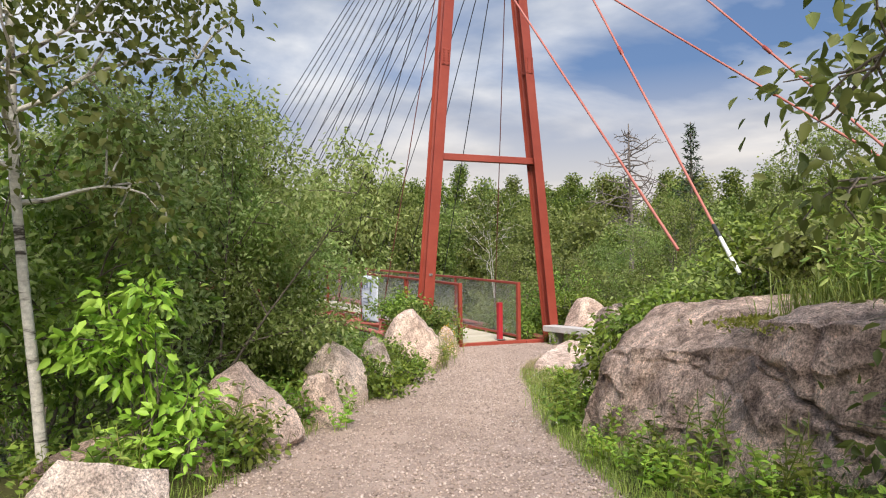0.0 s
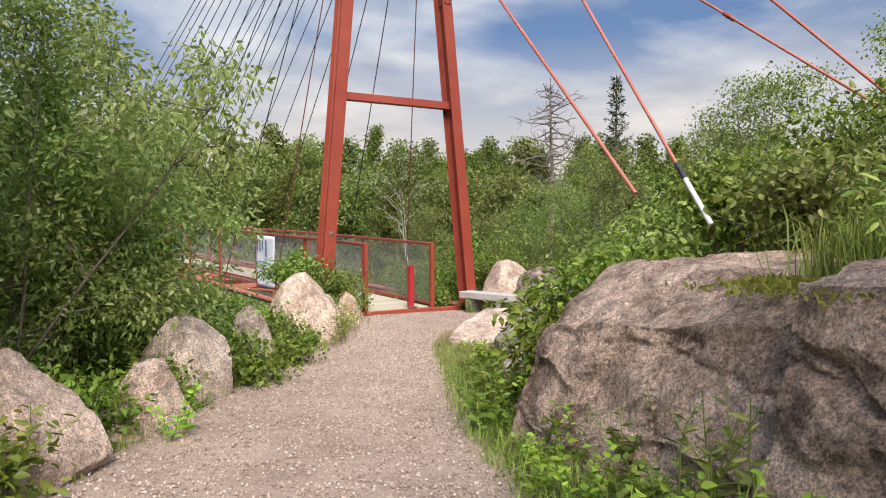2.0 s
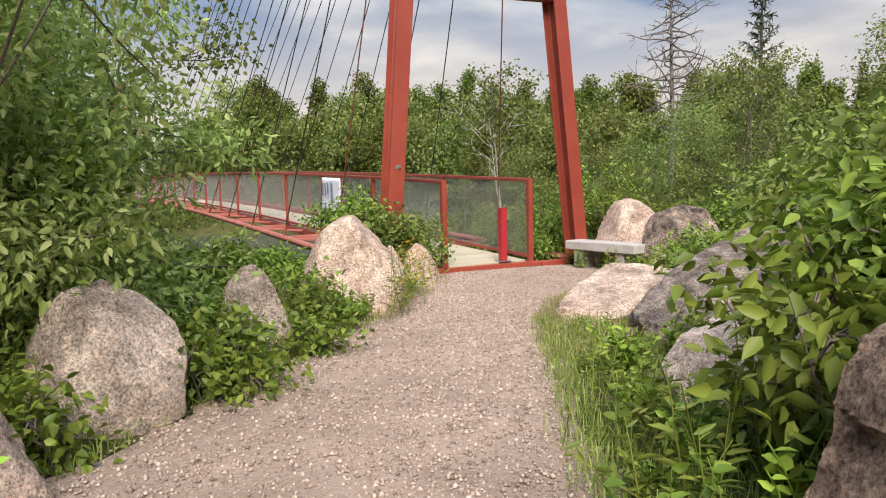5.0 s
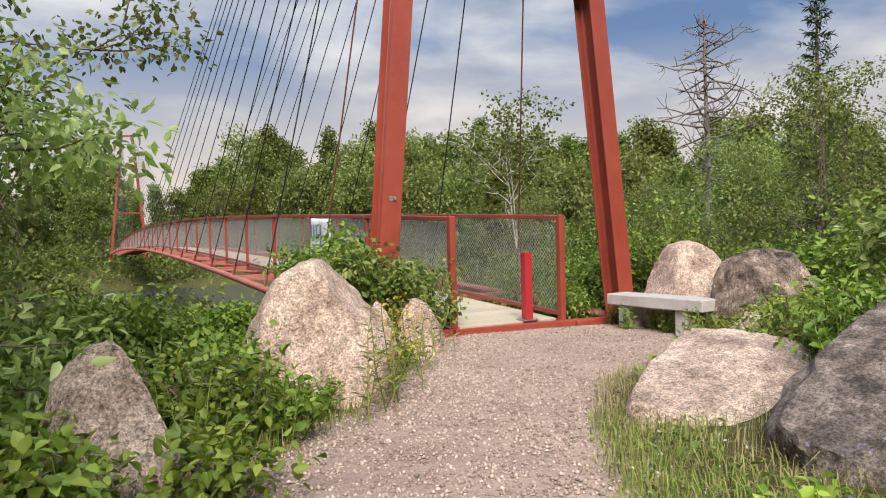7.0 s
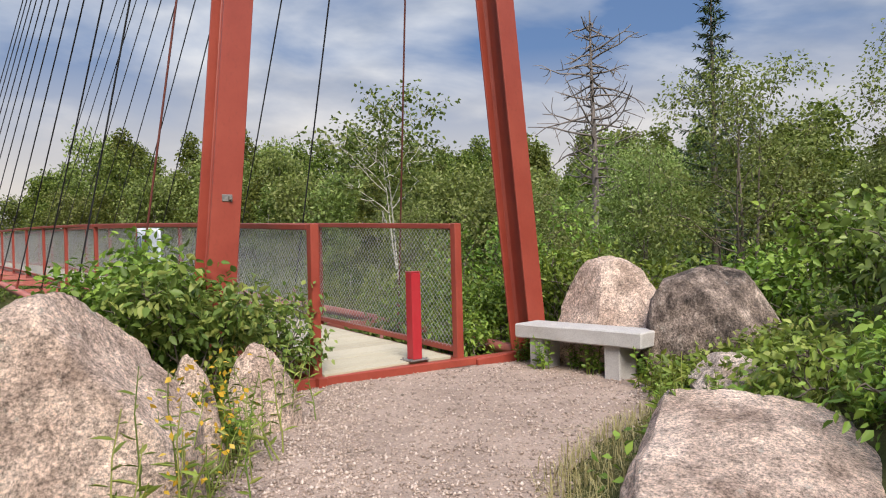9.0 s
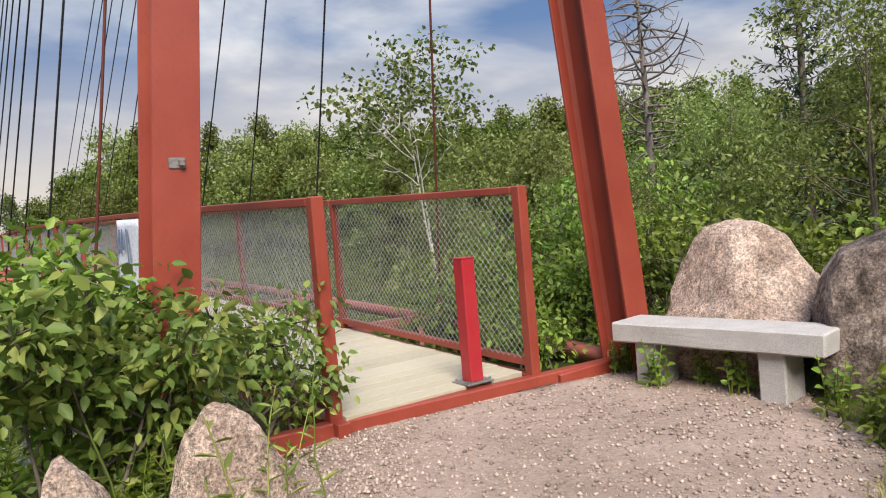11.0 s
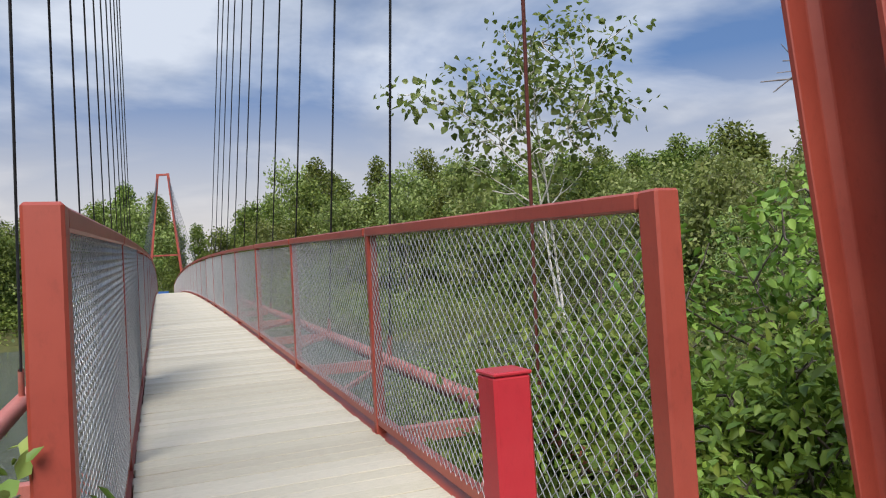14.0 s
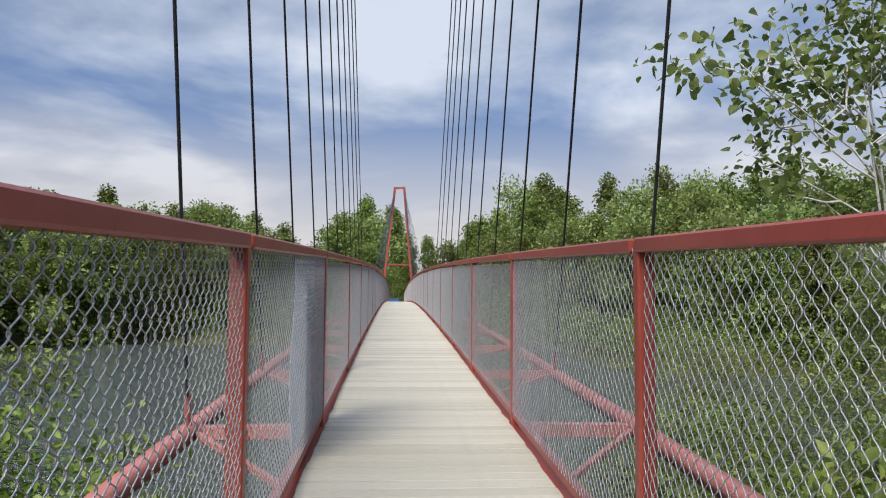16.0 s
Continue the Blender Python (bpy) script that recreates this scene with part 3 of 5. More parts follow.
def bare_rock(x, y):
    """Where the low slabs lie, so that nothing grows there."""
    m = np.zeros(np.shape(x), dtype=bool)
    for cx, cy, r in ((-1.35, -5.75, 1.0), (-0.7, -6.3, 0.9), (-2.55, -7.05, 0.65), (-1.25, -4.4, 0.6), (-0.6, -4.05, 0.5)):
        m |= np.hypot(np.asarray(x) - cx, np.asarray(y) - cy) < r
    return m


def ground_sheet():
    u = np.linspace(-1, 1, 241)
    g = np.sinh(u * 6.6) / math.sinh(6.6) * 2600
    X, Y = np.meshgrid(g - 4.5, g - 5.0, indexing="ij")
    Z = ground(X, Y)
    rng = np.random.default_rng(3)
    d, py = beside(X, Y)
    off = (d > path_right(py) + 0.1) | (d < -path_left(py) - 0.1)
    Z = np.where(off, Z + rng.normal(size=Z.shape) * 0.025, Z - 0.03)
    n = len(g)
    i, j = np.meshgrid(np.arange(n - 1), np.arange(n - 1), indexing="ij")
    f = np.stack([i * n + j, (i + 1) * n + j, (i + 1) * n + j + 1, i * n + j + 1], -1).reshape(-1, 4)
    ob = piece("ground", np_mesh("ground", np.stack([X, Y, Z], -1).reshape(-1, 3), f, M_SOIL, True))
    tagged(ob, "dark leafy soil banks falling towards the river", "ground", kind="structure")


def way_points(step):
    seg = np.hypot(*np.diff(WAY, axis=0).T)
    s = np.concatenate([[0], np.cumsum(seg)])
    t = np.arange(0, s[-1], step)
    c = np.stack([np.interp(t, s, WAY[:, 0]), np.interp(t, s, WAY[:, 1])], -1)
    d = unit(np.gradient(c, axis=0))
    for _ in range(12):
        d = unit(np.concatenate([d[:1], (d[:-2] + d[1:-1] * 2 + d[2:]) / 4, d[-1:]]))
    return c, d


def gravel_path():
    rng = np.random.default_rng(5)
    c, d = way_points(0.14)
    right = np.stack([d[:, 1], -d[:, 0]], -1)
    lat = np.linspace(-1, 1, 25)
    wr = path_right(c[:, 1]) + np.convolve(rng.normal(size=len(c)), np.ones(4) / 4, "same") * 0.10
    wl_ = path_left(c[:, 1]) + np.convolve(rng.normal(size=len(c)), np.ones(4) / 4, "same") * 0.10
    w = np.where(lat[None] > 0, wr[:, None], wl_[:, None]) * lat[None]
    P = c[:, None] + right[:, None] * w[..., None]
    P[..., 1] = np.minimum(P[..., 1], -0.01 - 0.104 * P[..., 0])
    Z = path_z(c[:, 1])[:, None] + 0.02 - 0.035 * np.abs(lat[None]) ** 3 + rng.normal(size=w.shape) * 0.003
    v = np.concatenate([P, Z[..., None]], -1).reshape(-1, 3)
    a, b = len(c), len(lat)
    i, j = np.meshgrid(np.arange(a - 1), np.arange(b - 1), indexing="ij")
    f = np.stack([i * b + j, i * b + j + 1, (i + 1) * b + j + 1, (i + 1) * b + j], -1).reshape(-1, 4)
    ob = piece("path", np_mesh("path", v, f, M_GRAVEL, True))
    tagged(ob, "pinkish grey crushed-gravel footpath with ragged edges", "path", kind="structure")
    # loose stones
    n = 95000
    k = rng.integers(20, a - 1, n)
    q = rng.random(n) * 2 - 1
    ww = np.where(q > 0, wr[k], wl_[k]) * q * 1.02
    xy = c[k] + right[k] * ww[:, None] + rng.normal(size=(n, 2)) * 0.05
    keep = xy[:, 1] < -0.04 - 0.104 * xy[:, 0]
    xy, k, q = xy[keep], k[keep], q[keep]
    n = len(k)
    z = path_z(c[k, 1]) + 0.02 - 0.035 * np.abs(q) ** 3
    r = 0.0055 + 0.012 * rng.random(n) ** 3
    octa = np.array([(1, 0, 0), (0, 1, 0), (-1, 0, 0), (0, -1, 0), (0, 0, 0.8), (0, 0, -0.6)], dtype=float)
    pos = np.concatenate([xy, (z + r * 0.3)[:, None]], -1)
    shape = octa[None] * (0.6 + 0.7 * rng.random((n, 6, 1)))
    ang = rng.random(n) * 6.28
    ca, sa = np.cos(ang)[:, None], np.sin(ang)[:, None]
    sx, sy = shape[..., 0] * ca - shape[..., 1] * sa, shape[..., 0] * sa + shape[..., 1] * ca
    v = pos[:, None] + np.stack([sx, sy, shape[..., 2]], -1) * r[:, None, None]
    fo = np.array([(0, 1, 4), (1, 2, 4), (2, 3, 4), (3, 0, 4), (1, 0, 5), (2, 1, 5), (3, 2, 5), (0, 3, 5)])
    f = (np.arange(n) * 6)[:, None, None] + fo[None]
    ob = piece("gravel", np_mesh("gravel", v.reshape(-1, 3), f.reshape(-1, 3), M_PEBBLE))
    tagged(ob, "loose pink and grey gravel stones on the path", "gravel", kind="stuff")


ground_sheet()
gravel_path()
wv = np.array([(-900, 4, WATER_Z), (60, 4, WATER_Z), (60, 60, WATER_Z), (-900, 60, WATER_Z)], dtype=float)
tagged(piece("water", np_mesh("water", wv, np.array([[0, 1, 2, 3]]), M_WATER)), "rippled dark river water reflecting the sky", "water", kind="structure")


# ---- bridge ----
def deck(y):
    return 0.06 + 0.045 * y - 0.045 / SPAN * y * y


bridge = thing("footbridge", "long red steel footbridge with plank deck and chain-link sides", "bridge")
HX, GX, RAIL = 0.80, 1.80, 1.40


def chain_mesh(name, length, height, pitch=0.066, r=0.0014, sides=3, bends=1):
    """Woven wires that zigzag upward and hook into their neighbours; bends rounds each zigzag."""
    half = pitch / 2
    nw, ns = int(length / half), (int(height / half) + 1) * bends
    ph = np.arange(ns) / bends
    sway = np.cos(np.pi * (ph[None] + np.arange(nw)[:, None] + 1))
    ang = np.arange(sides) * 2 * np.pi / sides
    ring = np.stack([np.cos(ang), np.sin(ang)], -1) * r * 1.35
    y = (np.arange(nw)[:, None] + 0.5) * length / nw + sway * half * 0.5 * 1.04
    x = sway * r * 1.2
    z = np.broadcast_to(ph[None] * half, y.shape)
    P = np.stack([x, y, z], -1)[:, :, None] + np.concatenate([ring, np.zeros((sides, 1))], -1)[None, None]
    v = P.reshape(-1, 3)
    a, b, c = np.meshgrid(np.arange(nw), np.arange(ns - 1), np.arange(sides), indexing="ij")
    o = (a * ns + b) * sides
    f = np.stack([o + c, o + (c + 1) % sides, o + sides + (c + 1) % sides, o + sides + c], -1).reshape(-1, 4)
    return np_mesh(name, v, f, M_WIRE)


def build_bridge():
    chain_close = chain_mesh("chain_link_close", BAY - 0.05, 1.27, 0.066, 0.0019, 3, 4)
    chain_near = chain_mesh("chain_link", BAY - 0.05, 1.24)
    chain_far = chain_mesh("chain_link_far", BAY - 0.05, 1.24, 0.132, 0.0020, 3)
    post = box_mesh("post", M_RED, ((0, 0, 0.665), (0.07, 0.06, 1.43)), bev=0.006)
    end = box_mesh("end_post", M_RED, ((0, 0, 0.665), (0.088, 0.088, 1.47)), bev=0.008)
    nb = int(SPAN / BAY)
    for side in (-1, 1):
        x = side * HX
        for i in range(nb + 1):
            y = i * BAY
            y0 = 0.14 if side < 0 and i == 0 else 0.0
            is_end = i in (0, nb)
            piece("end_post" if is_end else "post", end if is_end else post, bridge, "", pose(x, y + y0, deck(y)))
            if i == nb:
                continue
            za, zb = deck(y), deck(y + BAY)
            piece("top_rail", bar_mesh("top_rail", M_RED, (x, y + y0 + 0.05, za + RAIL - 0.030), (x, y + BAY, zb + RAIL - 0.030), 0.085, 0.06, 0.008), bridge)
            piece("bottom_rail", bar_mesh("bottom_rail", M_RED, (x, y + y0 + 0.05, za + 0.07), (x, y + BAY, zb + 0.07), 0.055, 0.06), bridge)
            tilt = math.degrees(math.atan2(zb - za, BAY))
            piece("chain_link", chain_close if i < 2 else chain_near if i < 7 else chain_far, bridge, "galvanised chain-link mesh",
                  pose(x - side * 0.028, y + 0.025 + y0, za + 0.09, tilt) @ Matrix.Diagonal((1, 1 - y0 / BAY, 1, 1)))
            piece("edge_beam", bar_mesh("edge_beam", M_RED, (x, y - 0.0, za - 0.10), (x, y + BAY - 0.003, zb - 0.10), 0.09, 0.16), bridge)
    for side in (-1, 1):
        ys = np.linspace(-0.05, SPAN + 0.05, 60)
        pts = np.stack([np.full(60, side * GX), ys, deck(ys) - 0.04], -1)
        pts[:3, 0] = side * np.array([1.66, 1.72, 1.78])
        v, f = tube(pts, 0.080, 4, math.pi / 4)
        piece("outer_girder", np_mesh("outer_girder", v, f, M_PINK), bridge, "weathered pink-red outer girder of square tube")
    for i in range(1, nb):
        y = i * BAY
        for side in (-1, 1):
            piece("outrigger", bar_mesh("outrigger", M_PINK, (side * (HX + 0.046), y, deck(y) - 0.06), (side * (GX - 0.07), y, deck(y) - 0.07), 0.10, 0.11), bridge)
            piece("brace", bar_mesh("brace", M_PINK, (side * (HX + 0.05), y - 1.45, deck(y - 1.45) - 0.06), (side * (GX - 0.06), y - 0.1, deck(y) - 0.06), 0.045, 0.045), bridge)
        piece("floor_beam", bar_mesh("floor_beam", M_RED, (-HX + 0.05, y, deck(y) - 0.14), (HX - 0.05, y, deck(y) - 0.14), 0.10, 0.14), bridge)
    piece("threshold_beam", bar_mesh("threshold_beam", M_RED, (-1.69, 0.20, -0.045), (1.56, -0.115, -0.045), 0.10, 0.17, 0.01), bridge, "scuffed red steel sill beam")
    piece("sill_bracket", bar_mesh("sill_bracket", M_RED, (0.95, -0.125, -0.07), (1.60, -0.185, -0.04), 0.05, 0.19, 0.01), bridge)
    # planks: those near the entrance singly, the rest joined
    w = 0.142
    plank = box_mesh("plank", M_PLANK, ((0, 0, -0.021), (1.50, w - 0.005, 0.042)), bev=0.003)
    rng = random.Random(4)
    n_all = int((SPAN - 0.05) / w)
    rest = []
    for k in range(n_all):
        y = 0.10 + w * (k + 0.5) - 0.04
        tilt = math.degrees(math.atan2(deck(y + 0.1) - deck(y - 0.1), 0.2))
        m = pose(rng.uniform(-0.008, 0.008), y, deck(y) + rng.uniform(-0.002, 0.002), tilt, rng.uniform(-0.15, 0.15), rng.uniform(-0.12, 0.12))
        if k < 290:
            piece("plank", plank, bridge, "", m)
        else:
            rest.append(m)
    cube = np.array([(sx, sy, sz) for sx in (-0.75, 0.75) for sy in (-w / 2 + 0.003, w / 2 - 0.003) for sz in (-0.042, 0.0)])
    fc = np.array([(0, 1, 3, 2), (4, 6, 7, 5), (0, 4, 5, 1), (2, 3, 7, 6), (1, 5, 7, 3), (0, 2, 6, 4)])
    pairs = [(np.array([m @ Vector(c) for c in cube]), fc) for m in rest]
    v, f = joined(pairs)
    tagged(piece("far_planks", np_mesh("far_planks", v, f, M_PLANK), bridge), kind="stuff")


build_bridge()


def leg_mesh(x0, x1, y0, y1, z0, z1, w, d, mat, plate=0.024):
    """A leaning rolled H section: two flanges that face along the bridge, joined by a web with small fillets."""
    a, t, k = w / 2, plate, 0.03
    h = d / 2
    ring = [(-a, -h), (a, -h), (a, -h + t), (t / 2 + k, -h + t), (t / 2, -h + t + k),
            (t / 2, h - t - k), (t / 2 + k, h - t), (a, h - t), (a, h), (-a, h), (-a, h - t), (-t / 2 - k, h - t),
            (-t / 2, h - t - k), (-t / 2, -h + t + k), (-t / 2 - k, -h + t), (-a, -h + t)]
    bm = bmesh.new()
    rows = [[bm.verts.new((x + px, y + py, z)) for px, py in ring] for x, y, z in ((x0, y0, z0), (x1, y1, z1))]
    n = len(ring)
    bm.faces.new(rows[0][::-1]); bm.faces.new(rows[1])
    for i in range(n):
        bm.faces.new((rows[0][i], rows[0][(i + 1) % n], rows[1][(i + 1) % n], rows[1][i]))
    corners = [e for e in bm.edges if abs(e.verts[0].co.z - e.verts[1].co.z) > 1]
    bmesh.ops.bevel(bm, geom=corners, offset=0.004, segments=1, affect="EDGES")
    return bm_mesh("leg", bm, mat)


XL, XR, LEAN_L, LEAN_R, TOP = -1.79, 1.69, 0.088, 0.106, 12.9


def leg_at(side, z):
    return ((XL + LEAN_L * z) if side < 0 else (XR - LEAN_R * z), 0.20 if side < 0 else -0.17, z)


def build_pylon(m, label):
    p = thing("bridge_pylon", label, "pylon", m, "bridge pylons")
    W, D = 0.255, 0.33
    for side in (-1, 1):
        a, b = leg_at(side, -0.9), leg_at(side, TOP)
        leg = piece("leg", leg_mesh(a[0], b[0], a[1], b[1], a[2], b[2], W, D, M_RED), p)
        s = leg_at(side, 6.8)
        for k, (cx, cy, sx, sy) in enumerate(((0, -D / 2 - 0.008, W * 0.86, 0.016), (-0.022, 0, 0.016, D * 0.66), (0.022, 0, 0.016, D * 0.66))):
            bm = bmesh.new()
            box(bm, (s[0] + cx, s[1] + cy, s[2]), (sx, sy, 0.40), 0.003)
            for r in range(6):
                for q in (-1, 1):
                    o = 0.062 * q
                    bx = (s[0] + cx + (o if k == 0 else (cx > 0) * 0.014 - (cx < 0) * 0.014), s[1] + cy + (-0.014 if k == 0 else o), s[2] - 0.16 + r * 0.064)
                    box(bm, bx, (0.03, 0.03, 0.03), 0.006)
            piece("splice_plate", bm_mesh("splice_plate", bm, M_RED), leg, "bolted splice plate")
    zc = 4.45
    a, b = leg_at(-1, zc), leg_at(1, zc)
    piece("crossbar", bar_mesh("crossbar", M_RED, (a[0] + 0.015, a[1], zc), (b[0] - 0.015, b[1], zc), 0.16, 0.16, 0.008), p)
    a, b = leg_at(-1, TOP - 0.1), leg_at(1, TOP - 0.1)
    piece("head_beam", bar_mesh("head_beam", M_RED, (a[0] + 0.015, a[1], TOP - 0.1), (b[0] - 0.015, b[1], TOP - 0.1), 0.2, 0.2, 0.01), p)
    return p


near_pylon = build_pylon(pose(0, 0, 0), "tall red A-shaped steel bridge pylon beside the entrance")
far_pylon = copy_thing(near_pylon, pose(0, SPAN, deck(SPAN), 0, 0, 180))
far_pylon["label"] = "distant red steel bridge pylon at the far bank"
bx = leg_at(-1, 1.67)
piece("bracket", box_mesh("bracket", M_STEEL, ((bx[0] + 0.0, bx[1] - 0.158, 1.67), (0.09, 0.03, 0.06)), ((bx[0] + 0.02, bx[1] - 0.18, 1.67), (0.03, 0.04, 0.035))), near_pylon, "small grey steel bracket")


def stay(p, q, r, mat, name, label, group, clamp=True, foot=None):
    t = thing(name, label, "cable", None, group)
    p, q = np.array(p), np.array(q)
    v, f = tube(np.linspace(p, q, 5), r, 7)
    piece("cable" if mat is M_CABLE else "rod", np_mesh(name, v, f, mat, True), t)
    if clamp:
        u = unit(p - q)
        v, f = tube(np.linspace(q, q + u * 0.28, 2), r * 2.2, 8)
        piece("socket", np_mesh("socket", v, f, foot or M_PINK, True), t)
    return t


for end in (0, 1):
    for i in range(1, 13):
        for side in (-1, 1):
            y = i * BAY - (0.45 if i == 1 else 0.12)
            za = 11.0 + 1.6 * i / 12
            a, b = leg_at(side, za), (side * GX, y, deck(y) + 0.02)
            if end:
                a, b = (-a[0], SPAN - a[1], a[2]), (-b[0], SPAN - b[1], b[2])
            first = i == 1
            stay(a, b, 0.0125, M_ROD if first else M_CABLE, "stay_rod" if first else "stay_cable",
                 "red-painted steel stay rod of the bridge" if first else "thin dark steel stay cable of the bridge", "stay cables of the bridge")


def backstay(side, z, anchor, sleeve=0.30):
    p, q = np.array(leg_at(side, z)), np.array(anchor)
    t = thing("backstay", "red steel backstay rod running down to the rock", "cable", None, "backstays of the pylon")
    u = unit(p - q)
    v, f = tube(np.linspace(p, q + u * (sleeve + 0.1) - u * (0.2 if not sleeve else 0), 5), 0.018, 8)
    piece("rod", np_mesh("backstay", v, f, M_PINK, True), t)
    L = np.linalg.norm(p - q)
    for s in (0.30, 0.62) if sleeve else (0.62,):
        c = q + u * L * s
        v, f = tube([c - u * 0.10, c - u * 0.085, c + u * 0.085, c + u * 0.10], [0.02, 0.030, 0.030, 0.02], 8)
        piece("turnbuckle", np_mesh("turnbuckle", v, f, M_RED, True), t)
    if not sleeve:
        return
    v, f = tube([q + u * sleeve, q + u * (sleeve + 0.2)], 0.026, 8)
    piece("collar", np_mesh("collar", v, f, M_CABLE, True), t, "black steel collar")
    v, f = tube([q - u * 0.25, q + u * (sleeve + 0.01)], 0.024, 8)
    piece("anchor_sleeve", np_mesh("anchor_sleeve", v, f, M_WHITE, True), t, "white-painted anchor sleeve")


backstay(-1, 10.55, (-3.15, -8.43, 2.08), 0.0)
backstay(1, 12.6, (-2.62, -8.76, 1.93))
backstay(-1, 10.6, (0.95, -10.4, 1.9))
backstay(1, 12.6, (0.1, -10.4, 1.9))


def build_bollard():
    t = thing("bollard", "bright red square steel bollard bolted on the deck", "bollard", pose(0.315, 0.115, deck(0.115) - 0.004))
    piece("post", box_mesh("bollard_post", M_BOLLARD, ((0, 0, 0.455), (0.115, 0.115, 0.89)), bev=0.009), t)
    piece("cap", box_mesh("bollard_cap", M_BOLLARD, ((0, 0, 0.904), (0.12, 0.12, 0.012)), bev=0.004), t)
    piece("base_plate", box_mesh("base_plate", M_STEEL, ((0, 0, 0.0075), (0.24, 0.2, 0.013)), bev=0.003), t, "rusty steel base plate")
    for sx in (-1, 1):
        for sy in (-1, 1):
            v, f = tube([(sx * 0.095, sy * 0.075, 0.012), (sx * 0.095, sy * 0.075, 0.03)], 0.011, 6)
            piece("bolt", np_mesh("bolt", v, f, M_STEEL), t)


build_bollard()


def build_banner():
    rng = np.random.default_rng(8)
    t = thing("banner", "white fabric banner tied to the bridge railing", "banner")
    ny, nz = 12, 16
    Y, Z = np.meshgrid(np.linspace(4.72, 5.90, ny), np.linspace(0, 1, nz), indexing="ij")
    z = deck(Y) - 0.06 + Z * 1.38
    x = -HX - 0.052 - 0.012 * np.sin(Z * 7 + Y * 5) - 0.01 * np.sin(Y * 9)
    v = np.stack([x, Y, z], -1).reshape(-1, 3)
    i, j = np.meshgrid(np.arange(ny - 1), np.arange(nz - 1), indexing="ij")
    f = np.stack([i * nz + j, (i + 1) * nz + j, (i + 1) * nz + j + 1, i * nz + j + 1], -1).reshape(-1, 4)
    sheet = np_mesh("banner", v, f, M_BANNER, True)
    sh = piece("sheet", sheet, t)
    sol = sh.modifiers.new("thick", "SOLIDIFY"); sol.thickness = 0.003
    # unreadable lines of handwriting
    for k, (y0, y1, zz, h) in enumerate(((5.78, 5.70, 1.06, 0.30), (5.62, 5.54, 1.06, 0.30), (5.46, 5.38, 1.08, 0.26), (5.22, 5.14, 0.98, 0.44), (5.7, 5.3, 0.62, 0.03), (5.7, 5.25, 0.52, 0.03))):
        piece("ink_bar", box_mesh("ink_bar", M_INK, ((-HX - 0.086, (y0 + y1) / 2, deck(5.4) + zz), (0.004, abs(y1 - y0), h)), bev=0), t)


build_banner()


def build_bench():
    t = thing("stone_bench", "grey granite slab bench on two stone blocks", "bench", pose(1.22, -0.43, 0, 0, 0, -83.5))
    bm = bmesh.new()
    box(bm, (0.73, 0.19, 0.325), (1.46, 0.40, 0.145), 0.012)
    bmesh.ops.subdivide_edges(bm, edges=list(bm.edges), cuts=3, use_grid_fill=True)
    for v in bm.verts:
        v.co += Vector((1, 1, 1)) * noise.noise(v.co * 9) * 0.006
    piece("slab", bm_mesh("slab", bm, M_BENCH), t)
    for x in (0.24, 1.12):
        piece("leg", box_mesh("bench_leg", M_BENCH, ((x, 0.19, 0.085), (0.17, 0.30, 0.335)), bev=0.01), t)


build_bench()
blue = piece("recycling_bin", box_mesh("bin", M_BLUE, ((0, 0, 0.4), (1.1, 0.6, 0.8)), ((0, 0, 0.83), (1.16, 0.66, 0.06)), bev=0.02), None, "", pose(-0.3, SPAN + 3, -0.06))
tagged(blue, "small blue plastic box beyond the far bridge end", "box")


